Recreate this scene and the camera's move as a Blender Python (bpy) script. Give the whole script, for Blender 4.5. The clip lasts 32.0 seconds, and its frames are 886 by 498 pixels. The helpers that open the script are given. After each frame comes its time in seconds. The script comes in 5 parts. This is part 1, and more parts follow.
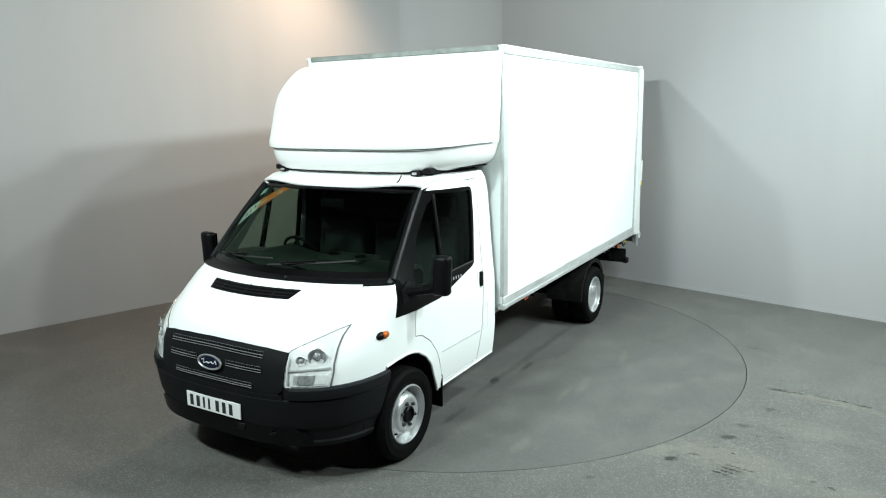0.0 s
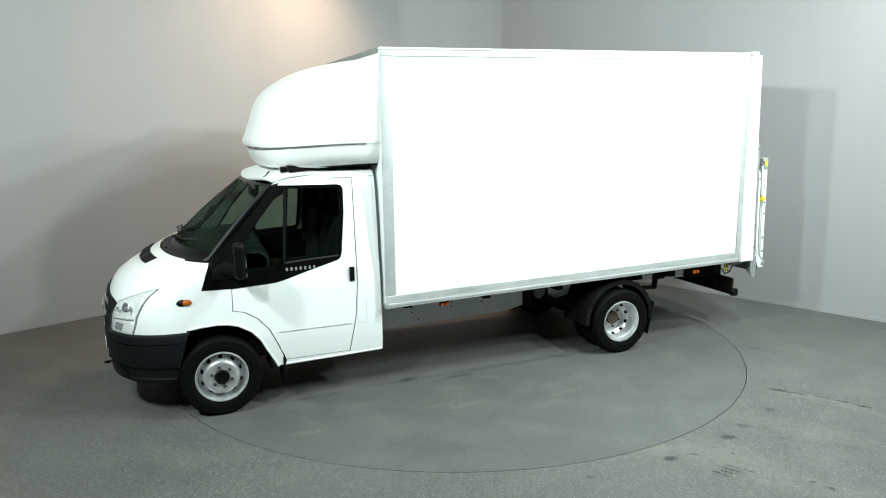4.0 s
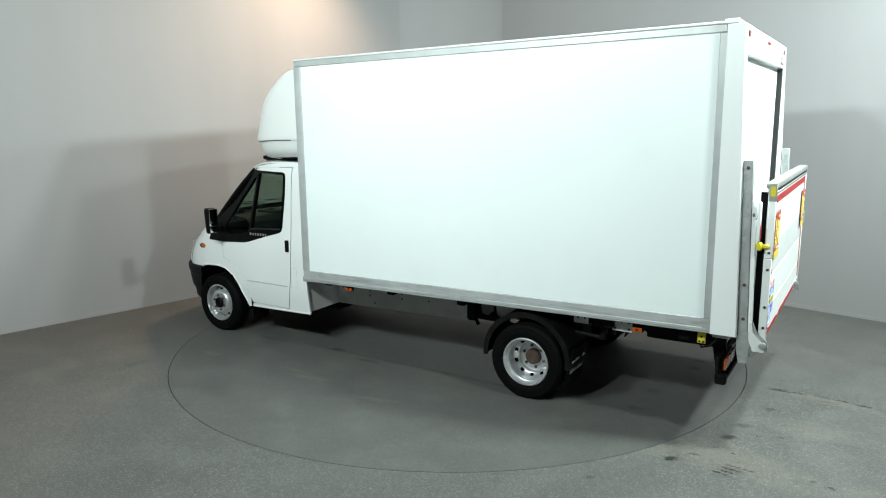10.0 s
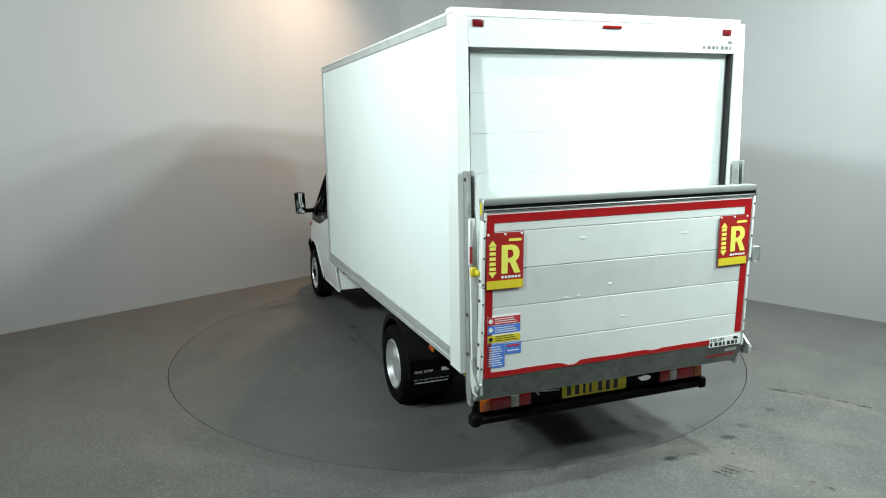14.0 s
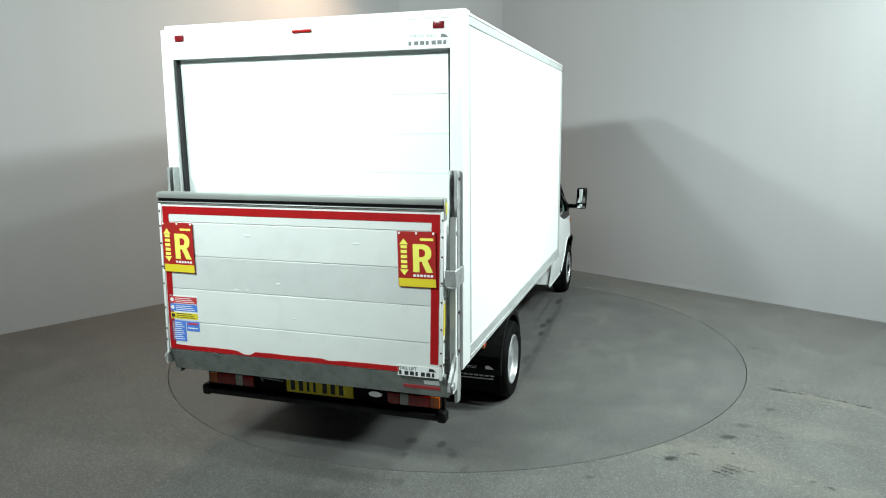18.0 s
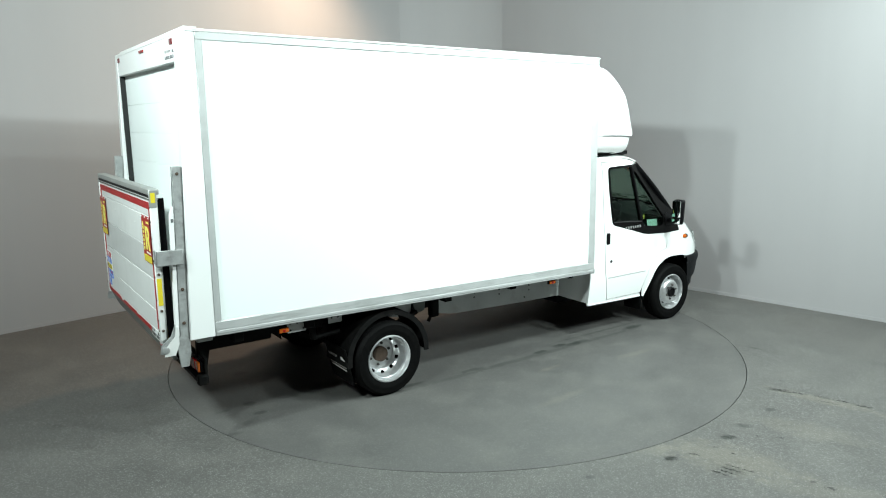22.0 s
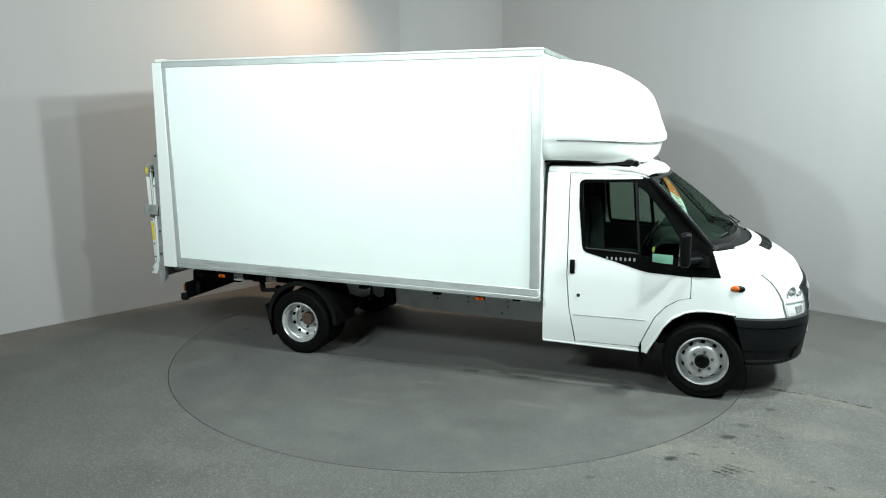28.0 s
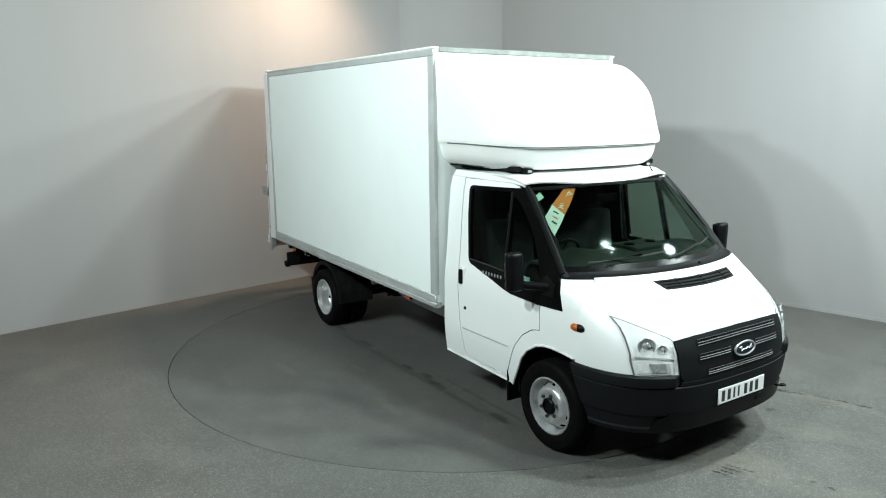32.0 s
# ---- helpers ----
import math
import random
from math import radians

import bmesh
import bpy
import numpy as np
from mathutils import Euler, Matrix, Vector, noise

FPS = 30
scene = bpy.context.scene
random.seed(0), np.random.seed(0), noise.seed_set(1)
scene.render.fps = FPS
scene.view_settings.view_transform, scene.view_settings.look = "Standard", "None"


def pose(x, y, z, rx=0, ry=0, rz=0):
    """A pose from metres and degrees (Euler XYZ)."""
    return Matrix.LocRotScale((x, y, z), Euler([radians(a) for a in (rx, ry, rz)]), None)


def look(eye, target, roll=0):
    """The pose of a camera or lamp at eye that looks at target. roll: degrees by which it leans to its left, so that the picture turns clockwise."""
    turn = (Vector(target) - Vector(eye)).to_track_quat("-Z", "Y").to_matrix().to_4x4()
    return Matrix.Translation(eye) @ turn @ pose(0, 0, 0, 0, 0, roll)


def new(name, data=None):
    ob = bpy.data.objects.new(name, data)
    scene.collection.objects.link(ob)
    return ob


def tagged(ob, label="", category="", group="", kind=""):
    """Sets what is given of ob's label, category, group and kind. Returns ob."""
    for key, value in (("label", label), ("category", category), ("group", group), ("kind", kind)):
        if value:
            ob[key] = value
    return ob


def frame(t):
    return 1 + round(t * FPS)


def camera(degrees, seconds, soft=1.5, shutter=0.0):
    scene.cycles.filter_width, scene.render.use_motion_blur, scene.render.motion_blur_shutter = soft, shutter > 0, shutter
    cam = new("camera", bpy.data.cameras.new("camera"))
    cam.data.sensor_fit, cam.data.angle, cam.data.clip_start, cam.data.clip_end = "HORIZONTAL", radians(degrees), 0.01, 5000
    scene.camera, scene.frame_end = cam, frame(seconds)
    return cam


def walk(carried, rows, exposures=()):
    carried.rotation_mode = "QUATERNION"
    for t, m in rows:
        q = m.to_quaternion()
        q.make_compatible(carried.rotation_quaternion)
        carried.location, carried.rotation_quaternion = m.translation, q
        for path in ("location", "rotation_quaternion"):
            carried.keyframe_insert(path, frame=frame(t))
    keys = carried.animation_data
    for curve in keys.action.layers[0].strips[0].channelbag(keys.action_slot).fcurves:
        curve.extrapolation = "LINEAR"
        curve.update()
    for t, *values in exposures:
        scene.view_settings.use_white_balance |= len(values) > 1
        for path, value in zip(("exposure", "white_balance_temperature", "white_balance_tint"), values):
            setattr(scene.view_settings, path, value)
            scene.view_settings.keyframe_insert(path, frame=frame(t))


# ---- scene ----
cam = camera(64.63, 32.0, soft=1.1)
EYE = pose(0, -7.478, 2.415, 79.456, 0, 0.946) @ pose(0, 0, 0, 0, 0, -0.667)
walk(cam, [(0, EYE), (32, EYE)], exposures=[(0, 0.0), (32, 0.0)])

# ---- light ----
world = bpy.data.worlds.new("world")
scene.world = world
world.use_nodes = True
world.node_tree.nodes["Background"].inputs[0].default_value = (0.5, 0.52, 0.55, 1)
world.node_tree.nodes["Background"].inputs[1].default_value = 0.002


def area(name, eye, target, size, power, colour, size_y=None, spread=180):
    d = bpy.data.lights.new(name, "AREA")
    d.energy, d.color, d.size, d.spread = power, colour, size, radians(spread)
    if size_y:
        d.shape, d.size_y = "RECTANGLE", size_y
    ob = new(name, d)
    ob.matrix_world = look(eye, target)
    return ob


# floodlights hung round the front half of the turntable; the overhead one is an added fill
for name, place, target, power, spread in (("lamp_right_wall", (5.5, -0.7, 4.6), (0, 0, 1.2), 110, 160), ("lamp_right", (5.0, -3.3, 4.8), (0.3, 0, 1.0), 195, 160), ("lamp_front_right", (4.0, -5.0, 4.95), (0.3, 0, 1.0), 130, 150),
                                           ("lamp_front_left", (-4.0, -5.0, 4.95), (0.0, 0.6, 1.7), 180, 150), ("lamp_camera_left", (-2.7, -6.2, 4.95), (0.6, 0.4, 1.7), 150, 140), ("fill_overhead_right", (3.4, -2.7, 5.4), (1.6, -1.4, 0), 150, 140)):
    area(name, place, target, 0.32, power, (0.85, 1.0, 0.98), spread=spread)
spot = bpy.data.lights.new("lamp_downlight", "SPOT")
spot.energy, spot.color, spot.spot_size, spot.spot_blend, spot.shadow_soft_size = 640, (1.0, 0.69, 0.45), radians(140), 1.0, 0.25
spot_ob = new("lamp_downlight", spot)
spot_ob.matrix_world = look((-1.05, 2.85, 5.4), (-2.5, 0.9, 0))


# ---- materials ----
def nodes_of(name):
    m = bpy.data.materials.new(name)
    m.use_nodes = True
    return m, m.node_tree.nodes, m.node_tree.links, m.node_tree.nodes["Principled BSDF"]


def paint(name, colour, rough=0.5, metal=0.0, vary=0.06, scale=6.0, bump=0.0, fine=60.0, coat=0.0, dirt=None, dirt_amount=0.5, rough_vary=0.08, spec=0.5, streak=None):
    """A surface with colour variation and wear at two scales; dirt: a second colour in blotches."""
    m, n, l, b = nodes_of(name)
    co = n.new("ShaderNodeTexCoord")
    big, small = n.new("ShaderNodeTexNoise"), n.new("ShaderNodeTexNoise")
    big.inputs["Scale"].default_value, big.inputs["Detail"].default_value = scale, 5
    small.inputs["Scale"].default_value, small.inputs["Detail"].default_value = fine, 3
    l.new(co.outputs["Object"], big.inputs["Vector"])
    l.new(co.outputs["Object"], small.inputs["Vector"])
    ramp = n.new("ShaderNodeMapRange")
    ramp.inputs["From Min"].default_value, ramp.inputs["From Max"].default_value = 0.3, 0.7
    ramp.inputs["To Min"].default_value, ramp.inputs["To Max"].default_value = 1 - vary, 1 + vary
    l.new(big.outputs["Fac"], ramp.inputs["Value"])
    mul = n.new("ShaderNodeVectorMath")
    mul.operation = "SCALE"
    mul.inputs[0].default_value = colour[:3]
    l.new(ramp.outputs["Result"], mul.inputs["Scale"])
    out = mul.outputs["Vector"]
    if dirt:
        dn = n.new("ShaderNodeTexNoise")
        dn.inputs["Scale"].default_value, dn.inputs["Detail"].default_value, dn.inputs["Roughness"].default_value = scale * 1.7, 8, 0.65
        if streak:
            mp = n.new("ShaderNodeMapping")
            mp.inputs["Scale"].default_value = streak
            l.new(co.outputs["Object"], mp.inputs["Vector"])
            l.new(mp.outputs["Vector"], dn.inputs["Vector"])
        else:
            l.new(co.outputs["Object"], dn.inputs["Vector"])
        dr = n.new("ShaderNodeMapRange")
        dr.inputs["From Min"].default_value, dr.inputs["From Max"].default_value = 0.5, 0.72
        dr.inputs["To Max"].default_value = dirt_amount
        l.new(dn.outputs["Fac"], dr.inputs["Value"])
        mx = n.new("ShaderNodeMix")
        mx.data_type = "RGBA"
        mx.inputs["B"].default_value = (*dirt, 1)
        l.new(dr.outputs["Result"], mx.inputs["Factor"])
        l.new(out, mx.inputs["A"])
        out = mx.outputs["Result"]
    l.new(out, b.inputs["Base Color"])
    rr = n.new("ShaderNodeMapRange")
    rr.inputs["To Min"].default_value, rr.inputs["To Max"].default_value = max(0.02, rough - rough_vary), min(1, rough + rough_vary)
    l.new(small.outputs["Fac"], rr.inputs["Value"])
    l.new(rr.outputs["Result"], b.inputs["Roughness"])
    b.inputs["Metallic"].default_value = metal
    b.inputs["Specular IOR Level"].default_value = spec
    b.inputs["Coat Weight"].default_value = coat
    b.inputs["Coat Roughness"].default_value = 0.12
    if bump:
        bp = n.new("ShaderNodeBump")
        bp.inputs["Strength"].default_value, bp.inputs["Distance"].default_value = bump, 0.004
        l.new(small.outputs["Fac"], bp.inputs["Height"])
        l.new(bp.outputs["Normal"], b.inputs["Normal"])
    return m


def pane(name, tint, rough=0.0, gloss=1.0):
    """Thin glass: tinted clear with a Fresnel gloss."""
    m, n, l, b = nodes_of(name)
    n.remove(b)
    tr, gl, mix, fr = n.new("ShaderNodeBsdfTransparent"), n.new("ShaderNodeBsdfGlossy"), n.new("ShaderNodeMixShader"), n.new("ShaderNodeLayerWeight")
    tr.inputs[0].default_value = (*tint, 1)
    gl.inputs["Roughness"].default_value = rough + 0.01
    gl.inputs["Color"].default_value = (gloss * 0.88, gloss, gloss * 0.95, 1)
    fr.inputs["Blend"].default_value = 0.5
    pw, ma = n.new("ShaderNodeMath"), n.new("ShaderNodeMath")
    pw.operation, ma.operation = "POWER", "MULTIPLY_ADD"
    pw.inputs[1].default_value = 5.0
    ma.inputs[1].default_value, ma.inputs[2].default_value = 0.4, 0.03
    l.new(fr.outputs["Facing"], pw.inputs[0])
    l.new(pw.outputs[0], ma.inputs[0])
    l.new(ma.outputs[0], mix.inputs[0])
    l.new(tr.outputs[0], mix.inputs[1])
    l.new(gl.outputs[0], mix.inputs[2])
    l.new(mix.outputs[0], n["Material Output"].inputs[0])
    return m


WHITE = paint("white_van_paint", (0.80, 0.81, 0.80), 0.3, vary=0.01, scale=2.5, fine=25, coat=0.3, rough_vary=0.008)
GRP = paint("white_grp_panel", (0.815, 0.86, 0.848), 0.4, vary=0.012, scale=1.2, fine=18, bump=0.01, rough_vary=0.02, dirt=(0.66, 0.67, 0.64), dirt_amount=0.10)
FAIR = paint("white_fairing_gelcoat", (0.80, 0.80, 0.785), 0.32, vary=0.015, scale=2.0, fine=14, coat=0.2, rough_vary=0.015, dirt=(0.68, 0.67, 0.63), dirt_amount=0.12)
ALU = paint("brushed_aluminium_trim", (0.50, 0.515, 0.51), 0.45, metal=0.3, vary=0.08, scale=5, fine=80, bump=0.05, dirt=(0.36, 0.35, 0.33), dirt_amount=0.35)
ALU_RAIL = paint("scuffed_aluminium_rail", (0.48, 0.49, 0.485), 0.5, metal=0.3, vary=0.08, scale=5, fine=80, bump=0.05, dirt=(0.22, 0.22, 0.21), dirt_amount=0.75, streak=(0.3, 1, 3.5))
ALU_LIGHT = paint("pale_aluminium_skirt", (0.66, 0.68, 0.67), 0.5, metal=0.05, vary=0.08, scale=4, fine=70, bump=0.04, dirt=(0.34, 0.33, 0.31), dirt_amount=0.35)
GALV = paint("galvanised_steel", (0.40, 0.41, 0.405), 0.48, metal=0.5, vary=0.16, scale=12, fine=90, bump=0.06, dirt=(0.16, 0.15, 0.14), dirt_amount=0.5)
PLATE_ALU = paint("platform_aluminium", (0.68, 0.69, 0.67), 0.5, metal=0.0, vary=0.03, scale=3.5, fine=60, bump=0.05, dirt=(0.52, 0.52, 0.50), dirt_amount=0.25)
# platform aluminium with one plank's darker reflection put into the base colour
SHADED_ALU = paint("shaded_platform_plank", (0.64, 0.65, 0.635), 0.42, metal=0.12, vary=0.04, scale=3.0, fine=60, bump=0.05, dirt=(0.46, 0.46, 0.44), dirt_amount=0.3)
EDGE_ALU = paint("grey_aluminium_edge", (0.40, 0.41, 0.39), 0.42, metal=0.5, vary=0.08, scale=6, fine=80, bump=0.05)
SLAB_GREY = paint("worn_grey_steel", (0.22, 0.235, 0.222), 0.6, metal=0.2, vary=0.18, scale=7, fine=60, bump=0.1, dirt=(0.09, 0.09, 0.085), dirt_amount=0.6)
SLAB_DARK = paint("dark_mesh_plastic", (0.05, 0.052, 0.054), 0.5, vary=0.1)
PLASTIC = paint("dark_grey_bumper_plastic", (0.0062, 0.0068, 0.0078), 0.6, vary=0.12, scale=9, fine=320, bump=0.1, spec=0.16)
BLACK = paint("black_plastic", (0.0035, 0.0035, 0.004), 0.42, vary=0.15, scale=10, fine=60, bump=0.02, spec=0.12)
GLOSSBLACK = paint("gloss_black_trim", (0.003, 0.003, 0.003), 0.22, vary=0.1, scale=8, fine=60, spec=0.1)
CHASSIS = paint("black_chassis_paint", (0.006, 0.006, 0.006), 0.6, vary=0.3, scale=9, fine=80, bump=0.15, dirt=(0.018, 0.016, 0.014), dirt_amount=0.5, spec=0.08)
RUBBER = paint("tyre_rubber", (0.003, 0.003, 0.003), 0.66, vary=0.2, scale=14, fine=120, bump=0.2, dirt=(0.009, 0.0085, 0.008), dirt_amount=0.3, spec=0.06)
SILVER = paint("silver_wheel_paint", (0.62, 0.625, 0.63), 0.32, metal=0.72, vary=0.08, scale=14, fine=60, dirt=(0.25, 0.22, 0.19), dirt_amount=0.3)
WHEEL_NUT = paint("dull_wheel_nut", (0.09, 0.085, 0.08), 0.5, metal=0.7, vary=0.2, scale=30)
HUB = paint("rusty_hub", (0.075, 0.05, 0.036), 0.7, metal=0.3, vary=0.3, scale=22, fine=120, bump=0.25)
LAMP_SILVER = paint("bright_lamp_reflector", (0.82, 0.82, 0.81), 0.25, metal=0.15, vary=0.1, scale=30, coat=0.4)
LAMP_METAL = paint("faceted_lamp_metal", (0.45, 0.46, 0.46), 0.25, metal=0.5, vary=0.3, scale=30, bump=0.8, fine=45)
LAMP_GREY = paint("lamp_moulding", (0.55, 0.56, 0.56), 0.3, metal=0.3, vary=0.1, scale=30)
CHROME = paint("chrome", (0.8, 0.8, 0.8), 0.08, metal=1.0, vary=0.02)
MIRROR = paint("mirror_silver", (0.85, 0.87, 0.87), 0.02, metal=1.0, vary=0.0, rough_vary=0.0)
RED_TAPE = paint("red_reflective_tape", (0.36, 0.005, 0.007), 0.4, vary=0.1, scale=8, fine=200, dirt=(0.25, 0.012, 0.014), dirt_amount=0.3)
SIGN_RED = paint("sign_red", (0.36, 0.018, 0.016), 0.4, vary=0.08)
YELLOW = paint("sign_yellow", (0.68, 0.55, 0.03), 0.4, vary=0.06)
PALE_YELLOW = paint("emblem_yellow", (0.85, 0.80, 0.14), 0.4, vary=0.05)
LABEL_WHITE = paint("label_white", (0.78, 0.78, 0.77), 0.45, vary=0.03)
LABEL_BLUE = paint("label_blue", (0.08, 0.20, 0.62), 0.45, vary=0.1, scale=18)
LABEL_RED = paint("label_red", (0.50, 0.04, 0.05), 0.45, vary=0.08)
PLATE_YELLOW = paint("number_plate_yellow", (0.78, 0.62, 0.015), 0.35, vary=0.04)
INK = paint("black_ink", (0.02, 0.02, 0.022), 0.5, vary=0.1)
GREY_INK = paint("grey_ink", (0.13, 0.135, 0.14), 0.5, vary=0.1)
SILVER_INK = paint("silver_lettering", (0.34, 0.34, 0.34), 0.35, metal=0.4, vary=0.05)
ORANGE = paint("orange_vinyl", (0.72, 0.17, 0.02), 0.5, vary=0.05)
MINT = paint("pale_mint_card", (0.50, 0.70, 0.62), 0.6, vary=0.05)
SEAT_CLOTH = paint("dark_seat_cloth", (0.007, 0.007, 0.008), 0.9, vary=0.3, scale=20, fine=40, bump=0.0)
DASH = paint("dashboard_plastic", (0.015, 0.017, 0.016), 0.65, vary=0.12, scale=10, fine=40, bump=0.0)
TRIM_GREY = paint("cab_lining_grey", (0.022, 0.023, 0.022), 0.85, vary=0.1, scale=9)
CAB_GREY = paint("light_grey_pillar_lining", (0.26, 0.265, 0.255), 0.8, vary=0.06, scale=9)
AMBER = paint("amber_lens", (0.42, 0.085, 0.006), 0.18, vary=0.15, scale=40, coat=0.2)
RED_LENS = paint("red_lens", (0.26, 0.004, 0.004), 0.2, vary=0.2, scale=40, coat=0.15)
DARK_RED_LENS = paint("dark_red_lens", (0.14, 0.008, 0.012), 0.2, vary=0.25, scale=60, coat=0.5)
CLEAR_LENS = paint("clear_lens", (0.42, 0.40, 0.38), 0.15, vary=0.1, scale=40, coat=0.6)
BADGE_BLUE = paint("badge_blue", (0.004, 0.007, 0.022), 0.2, vary=0.05, coat=0.8)
GLASS_WS = pane("windscreen_glass", (0.69, 0.77, 0.72), 0.0, 0.22)
GLASS_SIDE = pane("side_glass", (0.72, 0.80, 0.76), 0.0, 0.35)
GLASS_LAMP = pane("headlamp_glass", (0.97, 0.975, 0.975), 0.02)
SEAL = paint("black_rubber_seal", (0.012, 0.012, 0.012), 0.7, vary=0.2)


def wall_paint():
    m, n, l, b = nodes_of("grey_wall_paint")
    co = n.new("ShaderNodeTexCoord")
    a = n.new("ShaderNodeTexNoise")
    a.inputs["Scale"].default_value, a.inputs["Detail"].default_value = 0.35, 4
    r = n.new("ShaderNodeTexNoise")
    r.inputs["Scale"].default_value, r.inputs["Detail"].default_value = 90, 4
    l.new(co.outputs["Object"], a.inputs["Vector"])
    l.new(co.outputs["Object"], r.inputs["Vector"])
    mr = n.new("ShaderNodeMix")
    mr.data_type = "RGBA"
    mr.inputs["A"].default_value, mr.inputs["B"].default_value = (0.345, 0.337, 0.341, 1), (0.39, 0.38, 0.384, 1)
    l.new(a.outputs["Fac"], mr.inputs["Factor"])
    # roller marks: faint upright bands
    mp = n.new("ShaderNodeMapping")
    mp.inputs["Scale"].default_value = (1.6, 1.6, 0.12)
    l.new(co.outputs["Object"], mp.inputs["Vector"])
    bands = n.new("ShaderNodeTexNoise")
    bands.inputs["Scale"].default_value, bands.inputs["Detail"].default_value = 1.5, 3
    l.new(mp.outputs["Vector"], bands.inputs["Vector"])
    br = n.new("ShaderNodeMapRange")
    br.inputs["From Min"].default_value, br.inputs["From Max"].default_value = 0.3, 0.7
    br.inputs["To Min"].default_value, br.inputs["To Max"].default_value = 0.982, 1.018
    l.new(bands.outputs["Fac"], br.inputs["Value"])
    sc = n.new("ShaderNodeVectorMath")
    sc.operation = "SCALE"
    l.new(mr.outputs["Result"], sc.inputs[0])
    l.new(br.outputs["Result"], sc.inputs["Scale"])
    l.new(sc.outputs["Vector"], b.inputs["Base Color"])
    b.inputs["Roughness"].default_value = 0.62
    bp = n.new("ShaderNodeBump")
    bp.inputs["Strength"].default_value, bp.inputs["Distance"].default_value = 0.12, 0.004
    l.new(r.outputs["Fac"], bp.inputs["Height"])
    l.new(bp.outputs["Normal"], b.inputs["Normal"])
    return m


def floor_paint(name, base, light, stains, speck, beige=(), scuffs=()):
    """Grey resin floor: worn patches, speckle, oily stains, beige wear and flaked scuffs (x, y, rx, ry, angle, strength), each broken up by noise."""
    m, n, l, b = nodes_of(name)
    co = n.new("ShaderNodeTexCoord")

    def noise_at(scale, detail, rough=0.55):
        t = n.new("ShaderNodeTexNoise")
        t.inputs["Scale"].default_value, t.inputs["Detail"].default_value, t.inputs["Roughness"].default_value = scale, detail, rough
        l.new(co.outputs["Object"], t.inputs["Vector"])
        return t.outputs["Fac"]

    def span(v, a, c, d, e):
        r = n.new("ShaderNodeMapRange")
        r.inputs["From Min"].default_value, r.inputs["From Max"].default_value = a, c
        r.inputs["To Min"].default_value, r.inputs["To Max"].default_value = d, e
        l.new(v, r.inputs["Value"])
        return r.outputs["Result"]

    def mixed(f, a, c):
        x = n.new("ShaderNodeMix")
        x.data_type = "RGBA"
        for sock, v in (("A", a), ("B", c)):
            if isinstance(v, tuple):
                x.inputs[sock].default_value = (*v, 1)
            else:
                l.new(v, x.inputs[sock])
        l.new(f, x.inputs["Factor"])
        return x.outputs["Result"]

    def math(op, a, c):
        x = n.new("ShaderNodeMath")
        x.operation = op
        for i, v in enumerate((a, c)):
            if isinstance(v, (int, float)):
                x.inputs[i].default_value = v
            else:
                l.new(v, x.inputs[i])
        return x.outputs[0]

    big = noise_at(0.55, 6, 0.6)
    wear = noise_at(2.4, 9, 0.68)
    col = mixed(span(big, 0.35, 0.65, 0, 1), base, tuple(c * 0.86 for c in base))
    col = mixed(span(wear, 0.46, 0.74, 0, 0.55), col, light)
    col = mixed(span(noise_at(1.3, 8, 0.7), 0.55, 0.72, 0, 0.5), col, tuple(c * 0.62 for c in base))
    sp = n.new("ShaderNodeTexVoronoi")
    sp.inputs["Scale"].default_value = 170
    l.new(co.outputs["Object"], sp.inputs["Vector"])
    rnd = n.new("ShaderNodeSeparateColor")
    l.new(sp.outputs["Color"], rnd.inputs[0])
    col = mixed(span(rnd.outputs[0], 0.80, 1.0, 0, speck), col, (0.42, 0.43, 0.41))
    col = mixed(span(rnd.outputs[1], 0.78, 1.0, 0, speck), col, (0.05, 0.05, 0.05))
    sp2 = n.new("ShaderNodeTexVoronoi")
    sp2.inputs["Scale"].default_value = 75
    l.new(co.outputs["Object"], sp2.inputs["Vector"])
    rnd2 = n.new("ShaderNodeSeparateColor")
    l.new(sp2.outputs["Color"], rnd2.inputs[0])
    col = mixed(span(rnd2.outputs[0], 0.86, 1.0, 0, speck * 0.3), col, (0.36, 0.37, 0.35))
    col = mixed(span(rnd2.outputs[1], 0.82, 1.0, 0, speck * 0.3), col, (0.06, 0.06, 0.06))
    grit = noise_at(9, 10, 0.75)
    flake = noise_at(42, 5, 0.7)
    sep = n.new("ShaderNodeSeparateXYZ")
    l.new(co.outputs["Object"], sep.inputs[0])
    marks = [(m, (0.24, 0.215, 0.165), 0.5) for m in beige] + [(m, (0.034, 0.038, 0.034), 1) for m in stains] + [(m, (0.022, 0.022, 0.019), 0) for m in scuffs]
    for (x, y, rx, ry, ang, k), tone, soft in marks:
        dx, dy = math("SUBTRACT", sep.outputs[0], x), math("SUBTRACT", sep.outputs[1], y)
        ca, sa = float(np.cos(ang)), float(np.sin(ang))
        u = math("DIVIDE", math("ADD", math("MULTIPLY", dx, ca), math("MULTIPLY", dy, sa)), rx)
        v = math("DIVIDE", math("SUBTRACT", math("MULTIPLY", dy, ca), math("MULTIPLY", dx, sa)), ry)
        d = math("ADD", math("MULTIPLY", u, u), math("MULTIPLY", v, v))
